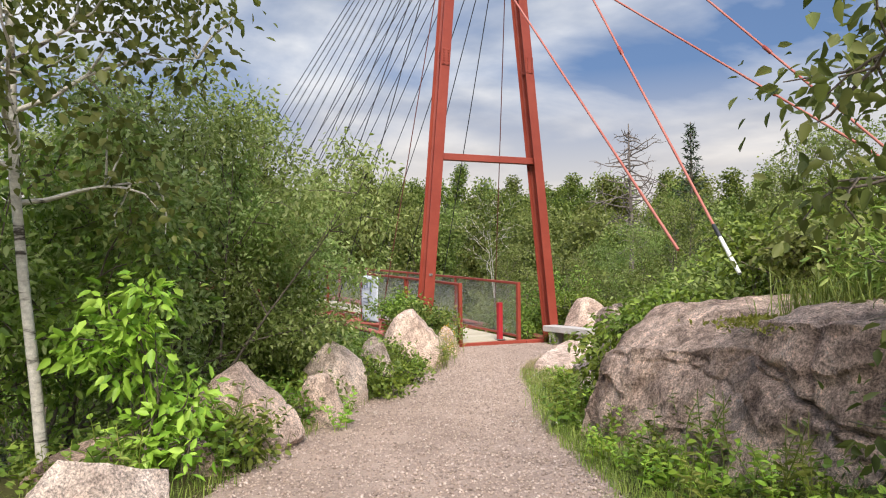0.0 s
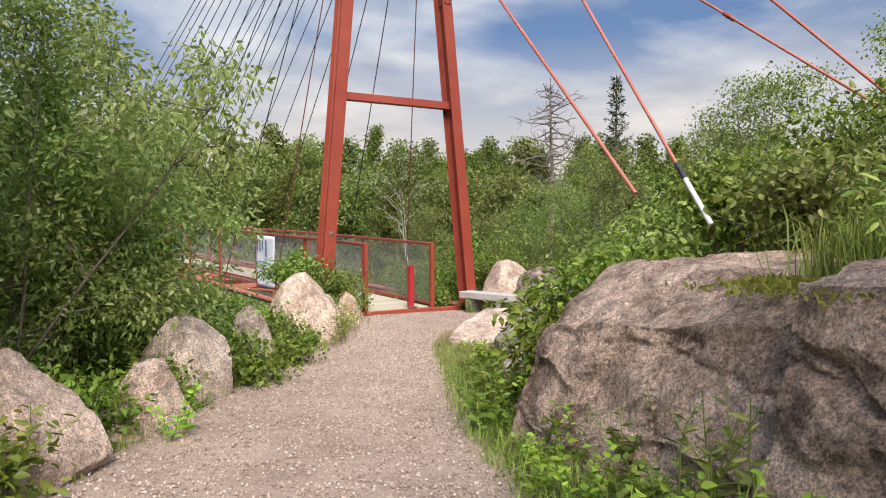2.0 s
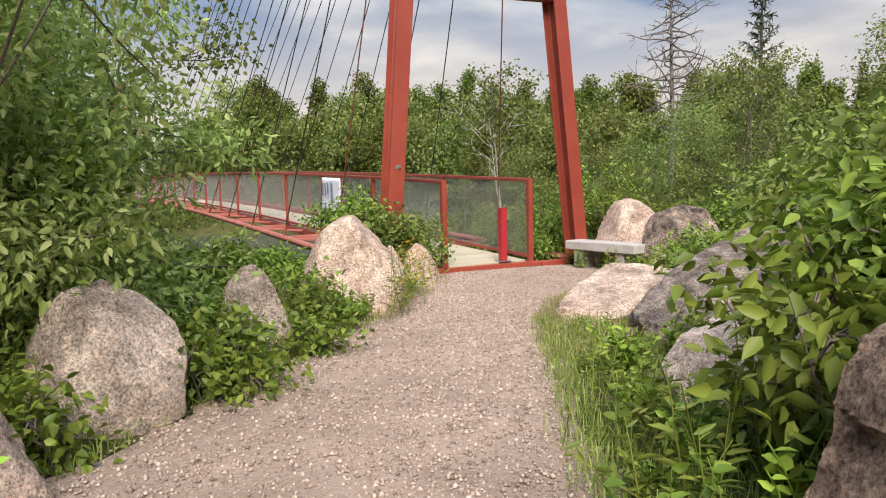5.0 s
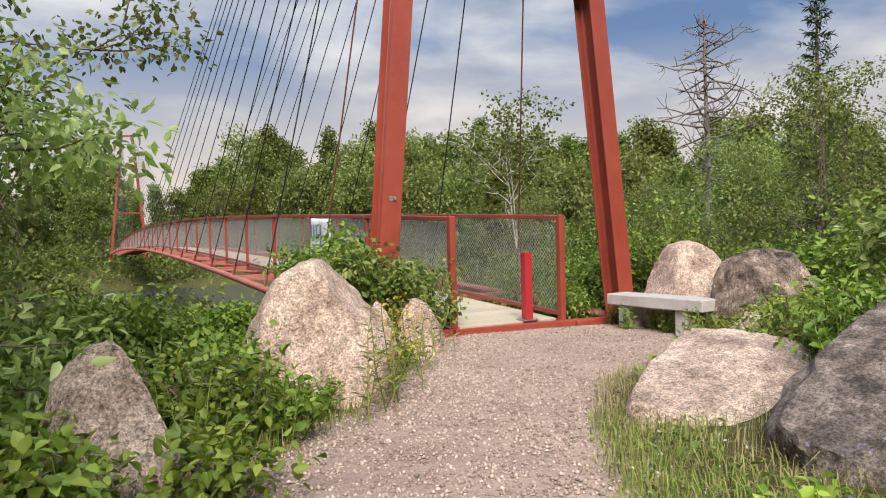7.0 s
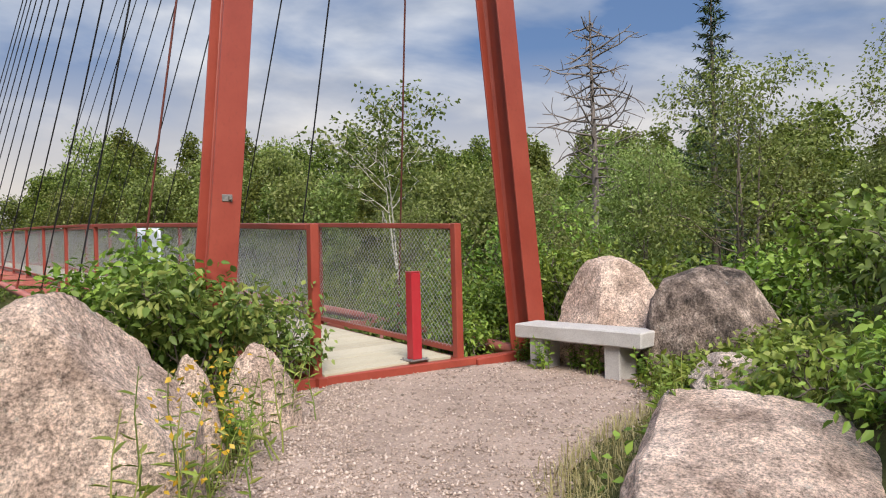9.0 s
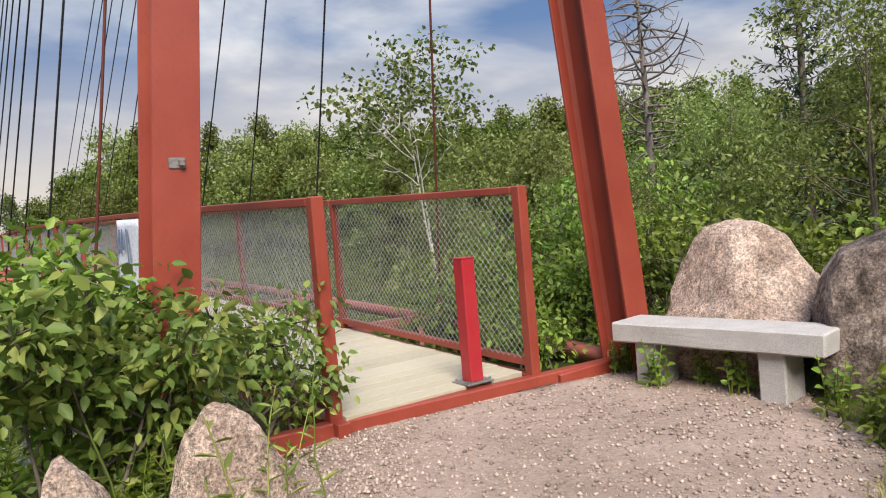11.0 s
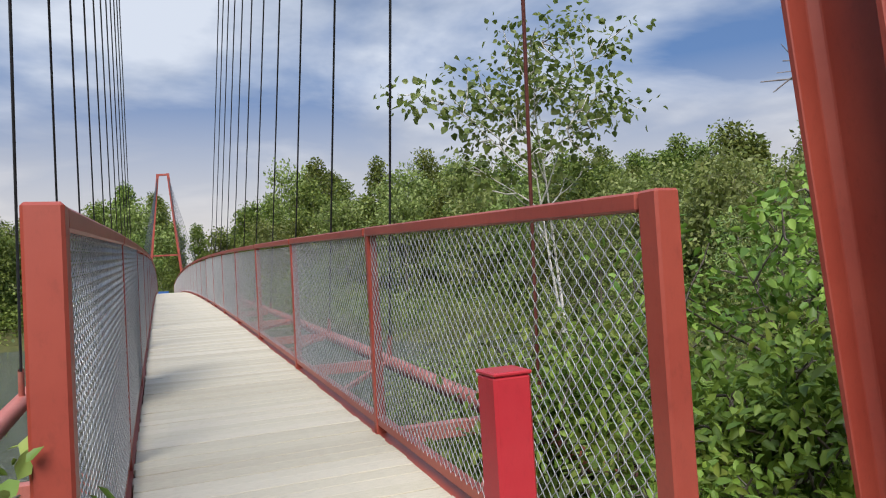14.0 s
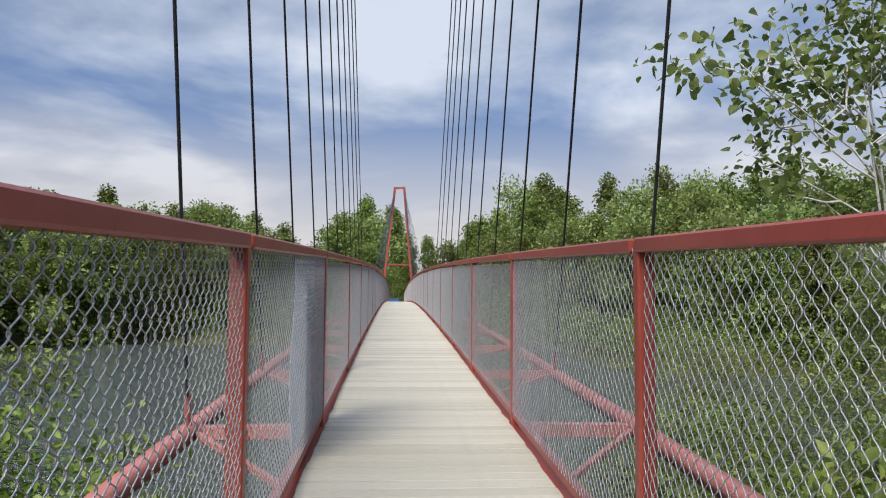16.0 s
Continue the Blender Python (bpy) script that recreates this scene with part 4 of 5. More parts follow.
# ---- rocks ----
ROCKS = [
    # seed, place, size, yaw, material, label, cuts, blockiness, taper, shift of the top
    (11, (-9.18, -9.52, 0.36), (1.15, 0.95, 0.86), 20, M_ROCK_PALE, "pale pink granite boulder half sunk beside the path", 8, 0.5, 0.1, (0, 0)),
    (12, (-8.95, -8.45, 0.32), (1.0, 0.7, 0.66), 40, M_ROCK_GREY, "grey-brown granite boulder among weeds", 8, 0.5, 0.1, (0, 0)),
    (13, (-8.22, -8.22, 0.16), (0.66, 0.58, 0.68), -20, M_ROCK_GREY, "blocky grey-brown boulder at the path edge", 10, 0.7, 0.08, (0, 0)),
    (14, (-7.72, -7.35, 0.38), (1.12, 0.85, 1.12), 25, M_ROCK_PINK, "large angular pink granite boulder at the path edge", 8, 0.4, 0.3, (0.28, 0)),
    (15, (-6.68, -6.45, 0.24), (0.80, 0.70, 0.84), 50, M_ROCK_PINK, "small reddish granite boulder at the path edge", 10, 0.6, 0.1, (0, 0)),
    (16, (-6.0, -5.2, 0.36), (0.95, 0.8, 1.02), 15, M_ROCK_PALE, "pale wedge-shaped granite boulder in the shrubs", 9, 0.5, 0.1, (0.15, 0)),
    (17, (-4.86, -3.92, 0.24), (0.60, 0.60, 1.02), 10, M_ROCK_PALE, "narrow pale granite boulder in raspberry bushes", 7, 0.3, 0.3, (-0.2, 0)),
    (18, (-3.31, -2.28, 0.24), (1.40, 1.15, 1.60), 0, M_ROCK_PINK, "big upright pink granite boulder by the path", 5, 0.3, 0.24, (0.10, 0)),
    (19, (-2.46, -1.42, 0.12), (0.44, 0.42, 0.98), 60, M_ROCK_PINK, "small pointed pink boulder beside a larger one", 6, 0.3, 0.34, (0, 0)),
    (20, (-1.86, -0.98, 0.04), (0.62, 0.46, 1.04), 5, M_ROCK_PINK, "small leaning granite boulder near the bridge sill", 6, 0.3, 0.42, (-0.16, 0)),
    (21, (2.22, -0.87, 0.38), (1.22, 1.2, 1.40), 15, M_ROCK_PINK, "rounded pink granite boulder behind the stone bench", 4, 0.2, 0.30, (0, 0.05)),
    (23, (0.98, -2.95, 0.10), (0.75, 0.6, 0.56), 35, M_ROCK_PALE, "low pale granite boulder in dry grass near the bench", 6, 0.4, 0.1, (0, 0)),
    (22, (2.22, -2.10, 0.40), (1.15, 1.28, 1.16), 20, M_ROCK_MOTTLED, "dark lichen-stained boulder behind the stone bench", 5, 0.35, 0.15, (0, 0)),
]
for seed, at, size, yaw, mat, label, cuts, block, taper, shift in ROCKS:
    boulder(seed, at, size, yaw, mat, label, cuts=cuts + 4, block=block, rough=0.055, lo=0.5 if seed < 18 else 0.62, taper=taper, shift=shift)

CRAGS = [
    (31, (-4.58, -8.48), (-5.15, -10.74), 2.5, -0.1, (0.98, 1.33), 1.46, "huge stained granite outcrop beside the path",
     ((0.45, 1.00, 1.50, 0.022), (1.45, 0.7, 0.35, 0.02), (1.75, 0.9, -0.5, 0.03))),
    (32, (-5.28, -10.64), (-5.85, -13.5), 2.6, -0.1, (1.46, 1.50), 1.58, "cracked granite block of the outcrop with pale streaks",
     ((0.25, 1.10, 1.15, 0.06), (0.62, 1.0, 0.15, 0.04), (1.3, 0.8, 1.35, 0.05), (1.9, 0.8, -0.1, 0.04))),
]
for seed, start, end, depth, low, front, back, label, cracks in CRAGS:
    ob = piece("outcrop", crag_mesh("outcrop", seed, start, end, depth, low, front, back, M_ROCK_CRAG, cracks))
    tagged(ob, label, "rock", "granite outcrop")
SLABS = [
    (33, (-0.75, -6.1, 0.06), (2.7, 2.6, 1.0), 10, M_ROCK_DARK, "dark sloping flank of the granite outcrop", 4, 0.55, (8, -17)),
    (34, (-0.95, -4.22, -0.06), (2.1, 1.3, 0.72), 30, M_ROCK_PINK, "low pale granite slab with a dark crack", 5, 0.5, (6, -9)),
    (35, (-2.5, -7.05, 0.10), (1.6, 1.3, 0.70), 20, M_ROCK_PALE, "low pale rock ledge under the outcrop", 6, 0.55, (0, -6)),
]
for seed, at, size, yaw, mat, label, cuts, block, tilt in SLABS:
    boulder(seed, at, size, yaw, mat, label, "granite outcrop", tilt, cuts=cuts, block=block, rough=0.05, sub=6, lo=0.72)


# ---- trees ----
def gz(x, y):
    return float(ground(x, y))


def tree_top(x, y):
    """How high the wood's canopy reaches at a place."""
    dist = math.hypot(x + 1, y + 3)
    az = math.degrees(math.atan2(x + 1, y + 3))
    return 1.2 + dist * float(np.interp(az, [-60, -10, 3, 12, 40, 80, 120], [0.12, 0.118, 0.118, 0.15, 0.155, 0.15, 0.16]))


def conifer_meshes(name, seed, h, mat):
    """A pointed spruce: whorls of short drooping branches, thinning to the tip."""
    rng = np.random.default_rng(seed)
    tr = np.stack([np.zeros(6), np.zeros(6), np.linspace(0, h, 6)], -1)
    v, f = tube(tr, np.linspace(0.12, 0.012, 6), 7)
    trunk = np_mesh(name + "_trunk", v, f, M_BARK, True)
    cs, ws, wood = [], [], []
    n = int(h * 12)
    for i in range(n):
        u = 0.10 + 0.89 * i / n
        ln = (1.0 - u) * h * 0.20 * (0.5 + 0.8 * rng.random()) + 0.10
        az = i * 2.399
        lb = limb(rng, (0, 0, u * h), (math.cos(az), math.sin(az), -0.2 + u * 0.5), ln, 0.2, 4, 0.35)
        wood.append(tube(lb, np.linspace(0.02, 0.005, len(lb)), 3))
        k = int(10 + ln * 22)
        w = rng.random(k)
        cs.append(np.stack([np.interp(w * 4, range(5), lb[:, a]) for a in range(3)], -1))
        ws.append(np.array([math.cos(az), math.sin(az), -0.1]) * 0.7 + rng.normal(size=(k, 3)) * 0.7)
    v, f = leaves(rng, np.concatenate(cs), np.concatenate(ws), 0.24, 0.25, False)
    crown = np_mesh(name + "_crown", v, f, mat)
    v, f = joined(wood)
    return [trunk], crown, np_mesh(name + "_limbs", v, f, M_BARK)


def forest():
    kinds = [tree_meshes("wood_a", 101, 8.5, 0.09, M_BIRCH, L_FOREST, 26, 0.21, 0.22, 5600, 0.21, 0.7, clump=0.30, peak=0.8),
             tree_meshes("wood_b", 102, 7.5, 0.09, M_BARK, L_FOREST, 22, 0.30, 0.12, 5200, 0.23, 0.65, clump=0.40, peak=0.6),
             tree_meshes("wood_c", 103, 9.5, 0.10, M_BARK, L_FOREST, 28, 0.19, 0.20, 5600, 0.21, 0.7, clump=0.30, peak=0.85),
             tree_meshes("wood_d", 104, 6.0, 0.08, M_BARK, L_SHRUB, 18, 0.38, 0.06, 4600, 0.24, 0.55, clump=0.46),
             tree_meshes("wood_e", 105, 8.0, 0.08, M_BIRCH, L_BIRCH, 22, 0.17, 0.32, 3600, 0.18, 0.75, clump=0.27, peak=0.7),
             conifer_meshes("wood_f", 106, 10.0, L_CONIFER)]
    tall = [8.5, 7.5, 9.5, 6.0, 8.0, 10.0]
    labels = ["slender pale-barked broadleaf tree at the wood's edge", "bushy green broadleaf tree in the wood", "tall green broadleaf tree in the wood",
              "dense leafy thicket tree on the river bank", "thin white-stemmed birch tree in the wood", "dark pointed conifer rising from the wood"]
    line = np.array([(17, -16), (16, -5), (17, 6), (19, 16), (23, 28), (26, 44), (24, 62), (14, 79), (4, 86), (-8, 84), (-20, 70), (-30, 52), (-42, 42), (-70, 38)], dtype=float)
    seg = np.hypot(*np.diff(line, axis=0).T)
    s = np.concatenate([[0], np.cumsum(seg)])
    rng = np.random.default_rng(77)
    nrm = np.array([-np.diff(line[:, 1]), np.diff(line[:, 0])]).T
    for row, (depth, step, part_h) in enumerate(((0, 2.5, 0.60), (3.0, 2.5, 0.80), (7.0, 2.6, 0.95), (12, 3.0, 1.02))):
        t = 0.0
        while t < s[-1]:
            k = min(np.searchsorted(s, t, "right") - 1, len(seg) - 1)
            u = (t - s[k]) / seg[k]
            p = line[k] * (1 - u) + line[k + 1] * u
            out = -unit(nrm[k])
            far = np.hypot(p[0] + 1, p[1] + 3)
            q = p + out * (depth * (1 + far / 90) + rng.random() * 2.0) + rng.normal(size=2) * 0.7
            i = int(rng.choice(6, p=[0.22, 0.22, 0.24, 0.08, 0.19, 0.05] if row else [0.14, 0.26, 0.12, 0.32, 0.14, 0.02]))
            z = gz(*q)
            top = 1.2 + (tree_top(*q) - 1.2) * part_h * (0.84 + 0.30 * rng.random() ** 1.3)
            sc = (top - z) / tall[i]
            m = pose(q[0], q[1], z - 0.1, 0, 0, rng.random() * 360) @ Matrix.Diagonal((min(sc, 1.05 + 0.30 * sc),) * 2 + (sc, 1))
            plant_tree("tree", kinds[i], m, labels[i], "tree", "trees of the wood")
            t += step * (0.8 + 0.5 * rng.random()) * (0.7 + far / 150)
    return kinds


KINDS = forest()


def undergrowth():
    rng = np.random.default_rng(21)
    # low thicket on the banks below the bridge and at the wood's edge
    pts = []
    while len(pts) < 620:
        x, y = rng.uniform(-45, 30), rng.uniform(1.5, 80)
        z = gz(x, y)
        if abs(x) < 2.2 and y < 30 or z < WATER_Z + 0.05 or math.hypot(x, y) < 3.2:
            continue
        if x < 2 and 9 < y < 33:
            continue
        pts.append((x, y, z + 0.3 + rng.random() * (0.7 if abs(x) < 3.5 else 1.6)))
    pts = np.array(pts)
    n = 60000
    k = rng.integers(0, len(pts), n)
    far = np.hypot(pts[k, 0], pts[k, 1])
    rad = (0.35 + 0.008 * far)[:, None] * np.array([[1.3, 1.3, 0.8]])
    c = pts[k] + rng.normal(size=(n, 3)) * rad
    v, f = leaves(rng, c, rng.normal(size=(n, 3)), (0.09 + 0.0035 * far) * (0.6 + 0.8 * rng.random(n)), 0.6, False)
    tagged(piece("bank_thicket", np_mesh("bank_thicket", v, f, L_FOREST)), "dense green thicket on the river banks", "undergrowth", kind="stuff")


undergrowth()


def shrub(name, seed, at, h, spread, leafmat, n_leaf, leaf, aspect, label, stems=7, clump=0.5, category="shrub", bark=None, yaw=0, fine=True, low=0.12, limbs=28, group="", sub=3):
    kit = tree_meshes(name, seed, h, 0.012 + h * 0.005, bark or M_BARK, leafmat, limbs, spread, low, n_leaf, leaf, aspect, stems, fine, clump * 0.42, 0.1, 0.0, sub)
    return plant_tree(name, kit, pose(at[0], at[1], gz(at[0], at[1]) + (at[2] if len(at) > 2 else -0.05), 0, 0, yaw), label, category, group)


def special_trees():
    # young aspen beside the bridge
    a = tree_meshes("aspen", 201, 6.5, 0.045, M_BIRCH, L_BIRCH, 18, 0.165, 0.68, 2000, 0.085, 0.85, 2, True, 0.15, 0.02, 0.0, 4)
    plant_tree("aspen", a, pose(4.25, 5.6, gz(4.25, 5.6) - 0.1, 0, 0, 40), "young pale-stemmed aspen with trembling round leaves")
    # birch over the left of the path's start
    b = tree_meshes("birch", 203, 6.6, 0.045, M_BIRCH, L_BIRCH, 30, 0.21, 0.28, 14000, 0.075, 0.7, 1, True, 0.17, 0.05, 0.25, 5)
    plant_tree("birch", b, pose(-9.32, -8.2, gz(-9.32, -8.2) - 0.1, 1, -2, 0), "slim white-barked birch tree with hanging leaves")
    # tree over the right of the path's start
    c = tree_meshes("overhang", 205, 3.5, 0.04, M_BARK, L_BIRCH, 30, 0.24, 0.12, 3400, 0.085, 0.52, 2, True, 0.14, 0.05, 0.3, 4)
    plant_tree("cherry_tree", c, pose(-5.7, -13.0, gz(-5.7, -13.0) - 0.1, 0, 0, 70), "broadleaf tree with branches hanging over the outcrop")
    d = tree_meshes("bank_tree", 207, 6.6, 0.07, M_BARK, L_BIRCH, 28, 0.24, 0.30, 9500, 0.085, 0.7, 2, True, 0.22, 0.06, 0.1, 4)
    plant_tree("alder", d, pose(-6.0, 0.7, gz(-6.0, 0.7) - 0.1, 0, 0, 0) @ Matrix.Scale(0.84, 4), "open-crowned alder tree on the river bank")
    for x, y, s, yaw in ((-7.6, 4.2, 0.9, 120), (-9.2, 0.6, 0.95, 200), (-11.5, 5.5, 1.0, 60), (-9.5, 9.0, 0.8, 10), (-13, 1.0, 1.0, 260)):
        plant_tree("alder", d, pose(x, y, gz(x, y) - 0.1, 0, 0, yaw) @ Matrix.Scale(s, 4), "green alder tree on the lower river bank", "tree", "alders on the bank")
    # alders behind the bench boulders
    e = tree_meshes("alder_a", 209, 6.2, 0.08, M_BARK, L_SHRUB, 24, 0.34, 0.10, 9500, 0.105, 0.6, 3, True, 0.28, 0.05, 0.0, 4)
    for k, (x, y, s) in enumerate(((6.3, -0.3, 0.54), (5.8, -4.6, 0.60), (8.6, -2.2, 0.6), (7.8, 2.6, 0.52), (5.2, 3.0, 0.42), (8.6, -6.8, 0.7), (4.9, 6.5, 0.5), (7.0, 10.5, 0.62), (9.5, 5.4, 0.5), (6.4, 14.5, 0.7), (11, 15, 0.8), (12.5, 9.5, 0.75), (9, 20, 0.8))):
        plant_tree("alder", e, pose(x, y, gz(x, y) - 0.1, 0, 0, k * 77) @ Matrix.Scale(s, 4), "full green alder tree at the edge of the wood", "tree", "alders behind the bench")


special_trees()


def dead_tree(at, h):
    rng = np.random.default_rng(301)
    t = thing("dead_tree", "bare grey dead conifer with broken upswept branches", "tree", pose(at[0], at[1], gz(*at) - 0.1))
    tr = limb(rng, (0, 0, 0), (0.02, 0, 1), h, 0.05, 8)
    v, f = tube(tr, np.linspace(0.17, 0.02, len(tr)), 7)
    piece("trunk", np_mesh("dead_trunk", v, f, M_DEAD, True), t)
    parts = []
    for i in range(64):
        u = 0.48 + 0.50 * i / 64
        p = np.array([np.interp(u * 8, range(9), tr[:, k]) for k in range(3)])
        az = i * 2.4
        ln = (0.85 * math.sin(math.pi * min(1.0, (1.02 - u) * 1.5)) + 0.22) * 1.6 * (0.5 + 0.7 * rng.random())
        lb = limb(rng, p, (math.cos(az), math.sin(az), -0.12 + 0.3 * rng.random()), ln, 0.5, 5, 0.16)
        parts.append(tube(lb, np.linspace(0.034, 0.011, len(lb)), 4))
        for q in range(4):
            tw = limb(rng, lb[rng.integers(1, 5)], rng.normal(size=3) + np.array([math.cos(az), math.sin(az), 0.4]), ln * 0.35, 0.5, 2)
            parts.append(tube(tw, np.linspace(0.016, 0.008, len(tw)), 3))
    v, f = joined(parts)
    piece("branchwork", np_mesh("dead_branches", v, f, M_DEAD, True), t)


dead_tree((11.6, 7.1), 10.0)


def spruce(at, h, seed):
    rng = np.random.default_rng(seed)
    t = thing("spruce", "dark green narrow spruce rising above the bushes", "tree", pose(at[0], at[1], gz(*at) - 0.1))
    tr = np.stack([np.zeros(6), np.zeros(6), np.linspace(0, h, 6)], -1)
    v, f = tube(tr, np.linspace(0.11, 0.012, 6), 7)
    piece("trunk", np_mesh("spruce_trunk", v, f, M_BARK, True), t)
    cs, ws, wood = [], [], []
    n = int(h * 13)
    for i in range(n):
        u = 0.12 + 0.87 * i / n
        ln = (1.0 - u) * h * 0.21 * (0.5 + 0.8 * rng.random()) + 0.10
        az = i * 2.399
        lb = limb(rng, (0, 0, u * h), (math.cos(az), math.sin(az), -0.2 + u * 0.5), ln, 0.2, 4, 0.35)
        wood.append(tube(lb, np.linspace(0.016, 0.004, len(lb)), 3))
        k = int(12 + ln * 30)
        w = rng.random(k)
        p = np.stack([np.interp(w * 4, range(5), lb[:, a]) for a in range(3)], -1)
        cs.append(p)
        ws.append(np.array([math.cos(az), math.sin(az), -0.1]) * 0.7 + rng.normal(size=(k, 3)) * 0.7)
    v, f = leaves(rng, np.concatenate(cs), np.concatenate(ws), 0.17, 0.22, False)
    piece("needles", np_mesh("spruce_needles", v, f, L_SPRUCE), t)
    v, f = joined(wood)
    piece("branchwork", np_mesh("spruce_branches", v, f, M_BARK), t)


spruce((9.7, 2.2), 7.0, 311)


def shrubs():
    shrub("willow_shrub", 401, (-7.75, -4.9), 3.9, 0.38, L_WILLOW, 30000, 0.07, 0.45, "big grey-green willow shrub behind the boulders", 9, 0.42, limbs=40)
    shrub("willow_shrub", 402, (-9.3, -5.9), 2.9, 0.42, L_WILLOW, 17000, 0.078, 0.45, "grey-green willow shrub beside the path", 8, 0.42, limbs=30)
    shrub("willow_shrub", 406, (-6.75, -3.7), 3.3, 0.34, L_WILLOW, 17000, 0.078, 0.45, "leafy willow shrub above the pale boulder", 8, 0.42, limbs=34)
    shrub("bush", 403, (-11.0, -8.9), 1.9, 0.40, L_BROAD, 3600, 0.08, 0.5, "dense green bush at the path's start", 8, 0.42)
    shrub("bush", 404, (-10.3, -7.2), 3.0, 0.40, L_BROAD, 6500, 0.085, 0.5, "tall dense green bush among birches", 8, 0.42)
    shrub("sapling", 405, (-8.75, -8.55), 1.3, 0.34, L_LIME, 900, 0.10, 0.45, "bright lime-green sapling lit among dark bushes", 4, 0.22, limbs=12)
    for k, (x, y, h) in enumerate(((-6.7, -3.6, 1.6), (-5.9, -2.6, 1.0), (-4.6, -1.2, 0.7), (-7.2, -2.0, 2.0), (-5.3, 0.2, 0.8), (-8.6, -3.2, 2.4), (-4.9, 2.6, 1.5), (-7.4, 4.6, 1.7), (-9.8, 2.5, 2.2), (-3.6, 3.2, 0.7), (-3.4, 5.2, 1.1), (-5.6, 6.4, 2.6), (-3.8, 8.0, 2.4), (-6.4, 2.4, 1.7), (-8.2, 7.6, 2.4), (-3.2, 1.4, 0.6))):
        shrub("bush", 410 + k, (x, y), h, 0.46, L_BROAD, 4200, 0.075, 0.6, "leafy green raspberry bush on the bank", 8, 0.36, limbs=24, group="bushes on the river bank")
    shrub("dogwood", 431, (-2.25, 0.2), 1.22, 0.25, L_BROAD, 4200, 0.07, 0.55, "broad-leaved dogwood bush at the pylon's foot", 8, 0.26, limbs=26)
    shrub("dogwood", 432, (-2.25, -0.35), 1.05, 0.32, L_DOGWOOD, 2600, 0.075, 0.55, "leafy dogwood bush in front of the pylon leg", 7, 0.24, limbs=22)
    shrub("rose_bush", 433, (-1.25, 0.30), 0.8, 0.38, L_DOGWOOD, 1300, 0.062, 0.6, "small bush growing through the railing's end", 7, 0.22, limbs=20)
    for k, (x, y, h, n) in enumerate(((-2.5, -7.9, 0.95, 3000), (-2.9, -8.3, 0.75, 2200), (-1.6, -8.5, 0.9, 2600), (-2.2, -9.5, 0.7, 2000), (-2.0, -11.0, 0.9, 2400), (0.5, -7.4, 0.8, 2400), (-2.6, -13.0, 1.2, 2600), (-0.6, -9.9, 1.4, 3200), (0.6, -6.0, 0.9, 2400), (2.6, -4.6, 1.2, 2600), (1.2, -8.0, 1.4, 3200), (3.6, -3.0, 1.1, 2400), (1.4, -4.4, 0.7, 2200), (3.3, -1.9, 0.9, 2200), (3.1, -0.7, 0.9, 2200))):
        shrub("bush", 440 + k, (x, y), h, 0.46, L_BROAD if k % 3 else L_SHRUB, n, 0.08, 0.55, "green bush on top of the outcrop", 8, 0.38, limbs=24, group="bushes on the outcrop")
    for k, (x, y, h, spread, n) in enumerate(((-3.8, -8.3, 1.0, 0.17, 1000), (-3.2, -8.15, 1.15, 0.22, 2000))):
        shrub("elder_bush", 560 + k, (x, y), h, spread, L_BROAD, n, 0.085, 0.5, "broad-leaved bush at the end of the outcrop", 6, 0.28, limbs=26, group="broad-leaved bushes by the outcrop")
    for k, (x, y, top) in enumerate(((-3.9, 5.0, -0.1), (-4.6, 6.2, 0.1), (-5.6, 6.6, 0.25), (-5.5, 8.3, 0.3), (-6.9, 8.8, 0.5), (-6.3, 4.4, 0.0), (-8.2, 7.4, 0.5), (-7.9, 10.8, 0.6))):
        shrub("bank_willow", 570 + k, (x, y), top - gz(x, y), 0.26, L_BROAD, 6500, 0.11, 0.5, "tall green willow rising from the river's edge", 7, 0.6, limbs=34, group="willows at the river's edge", low=0.3)
    for k, (x, y, top) in enumerate(((1.6, 2.6, -0.6), (2.3, 4.2, -0.7), (2.2, 6.0, -0.9), (2.6, 8.0, -1.0), (3.4, 6.8, -0.6), (3.6, 9.5, -0.9), (4.8, 8.0, -0.4), (4.4, 11.0, -0.9), (5.5, 12.5, -0.6))):
        shrub("bank_willow", 600 + k, (x, y), max(0.5, top - gz(x, y)), 0.30, L_FOREST, 4200, 0.10, 0.5, "dark green willow on the bank beside the bridge", 7, 0.6, limbs=30, group="willows at the river's edge", low=0.25)
    for k, (x, y, h) in enumerate(((1.32, 0.55, 0.42), (1.45, 1.15, 0.55))):
        shrub("bush", 590 + k, (x, y), h, 0.4, L_BROAD, 900, 0.06, 0.55, "small green bush growing under the bridge girder", 6, 0.28, limbs=18, group="bushes beside the bridge")
    shrub("hanging_bush", 471, (-5.0, -12.45, 0.35), 0.85, 0.34, L_BROAD, 1100, 0.085, 0.5, "dark broad-leaved bush against the outcrop", 6, 0.3, limbs=16)
    for k, (x, y, h) in enumerate(((-4.25, -3.25, 0.85), (-4.45, -4.3, 0.5), (-5.2, -4.35, 0.7), (-5.45, -5.0, 0.75), (-4.05, -2.75, 0.8), (-6.5, -5.9, 0.7), (-5.6, -4.0, 0.9), (-7.3, -6.5, 0.7), (-4.95, -3.4, 0.8), (-8.0, -8.1, 0.6), (-5.2, -5.15, 0.4))):
        shrub("raspberry_bush", 480 + k, (x, y), h * 0.55, 0.34, L_BROAD, 600, 0.065, 0.62, "leafy raspberry bush between the boulders", 8, 0.3, limbs=18, group="raspberry bushes between boulders")
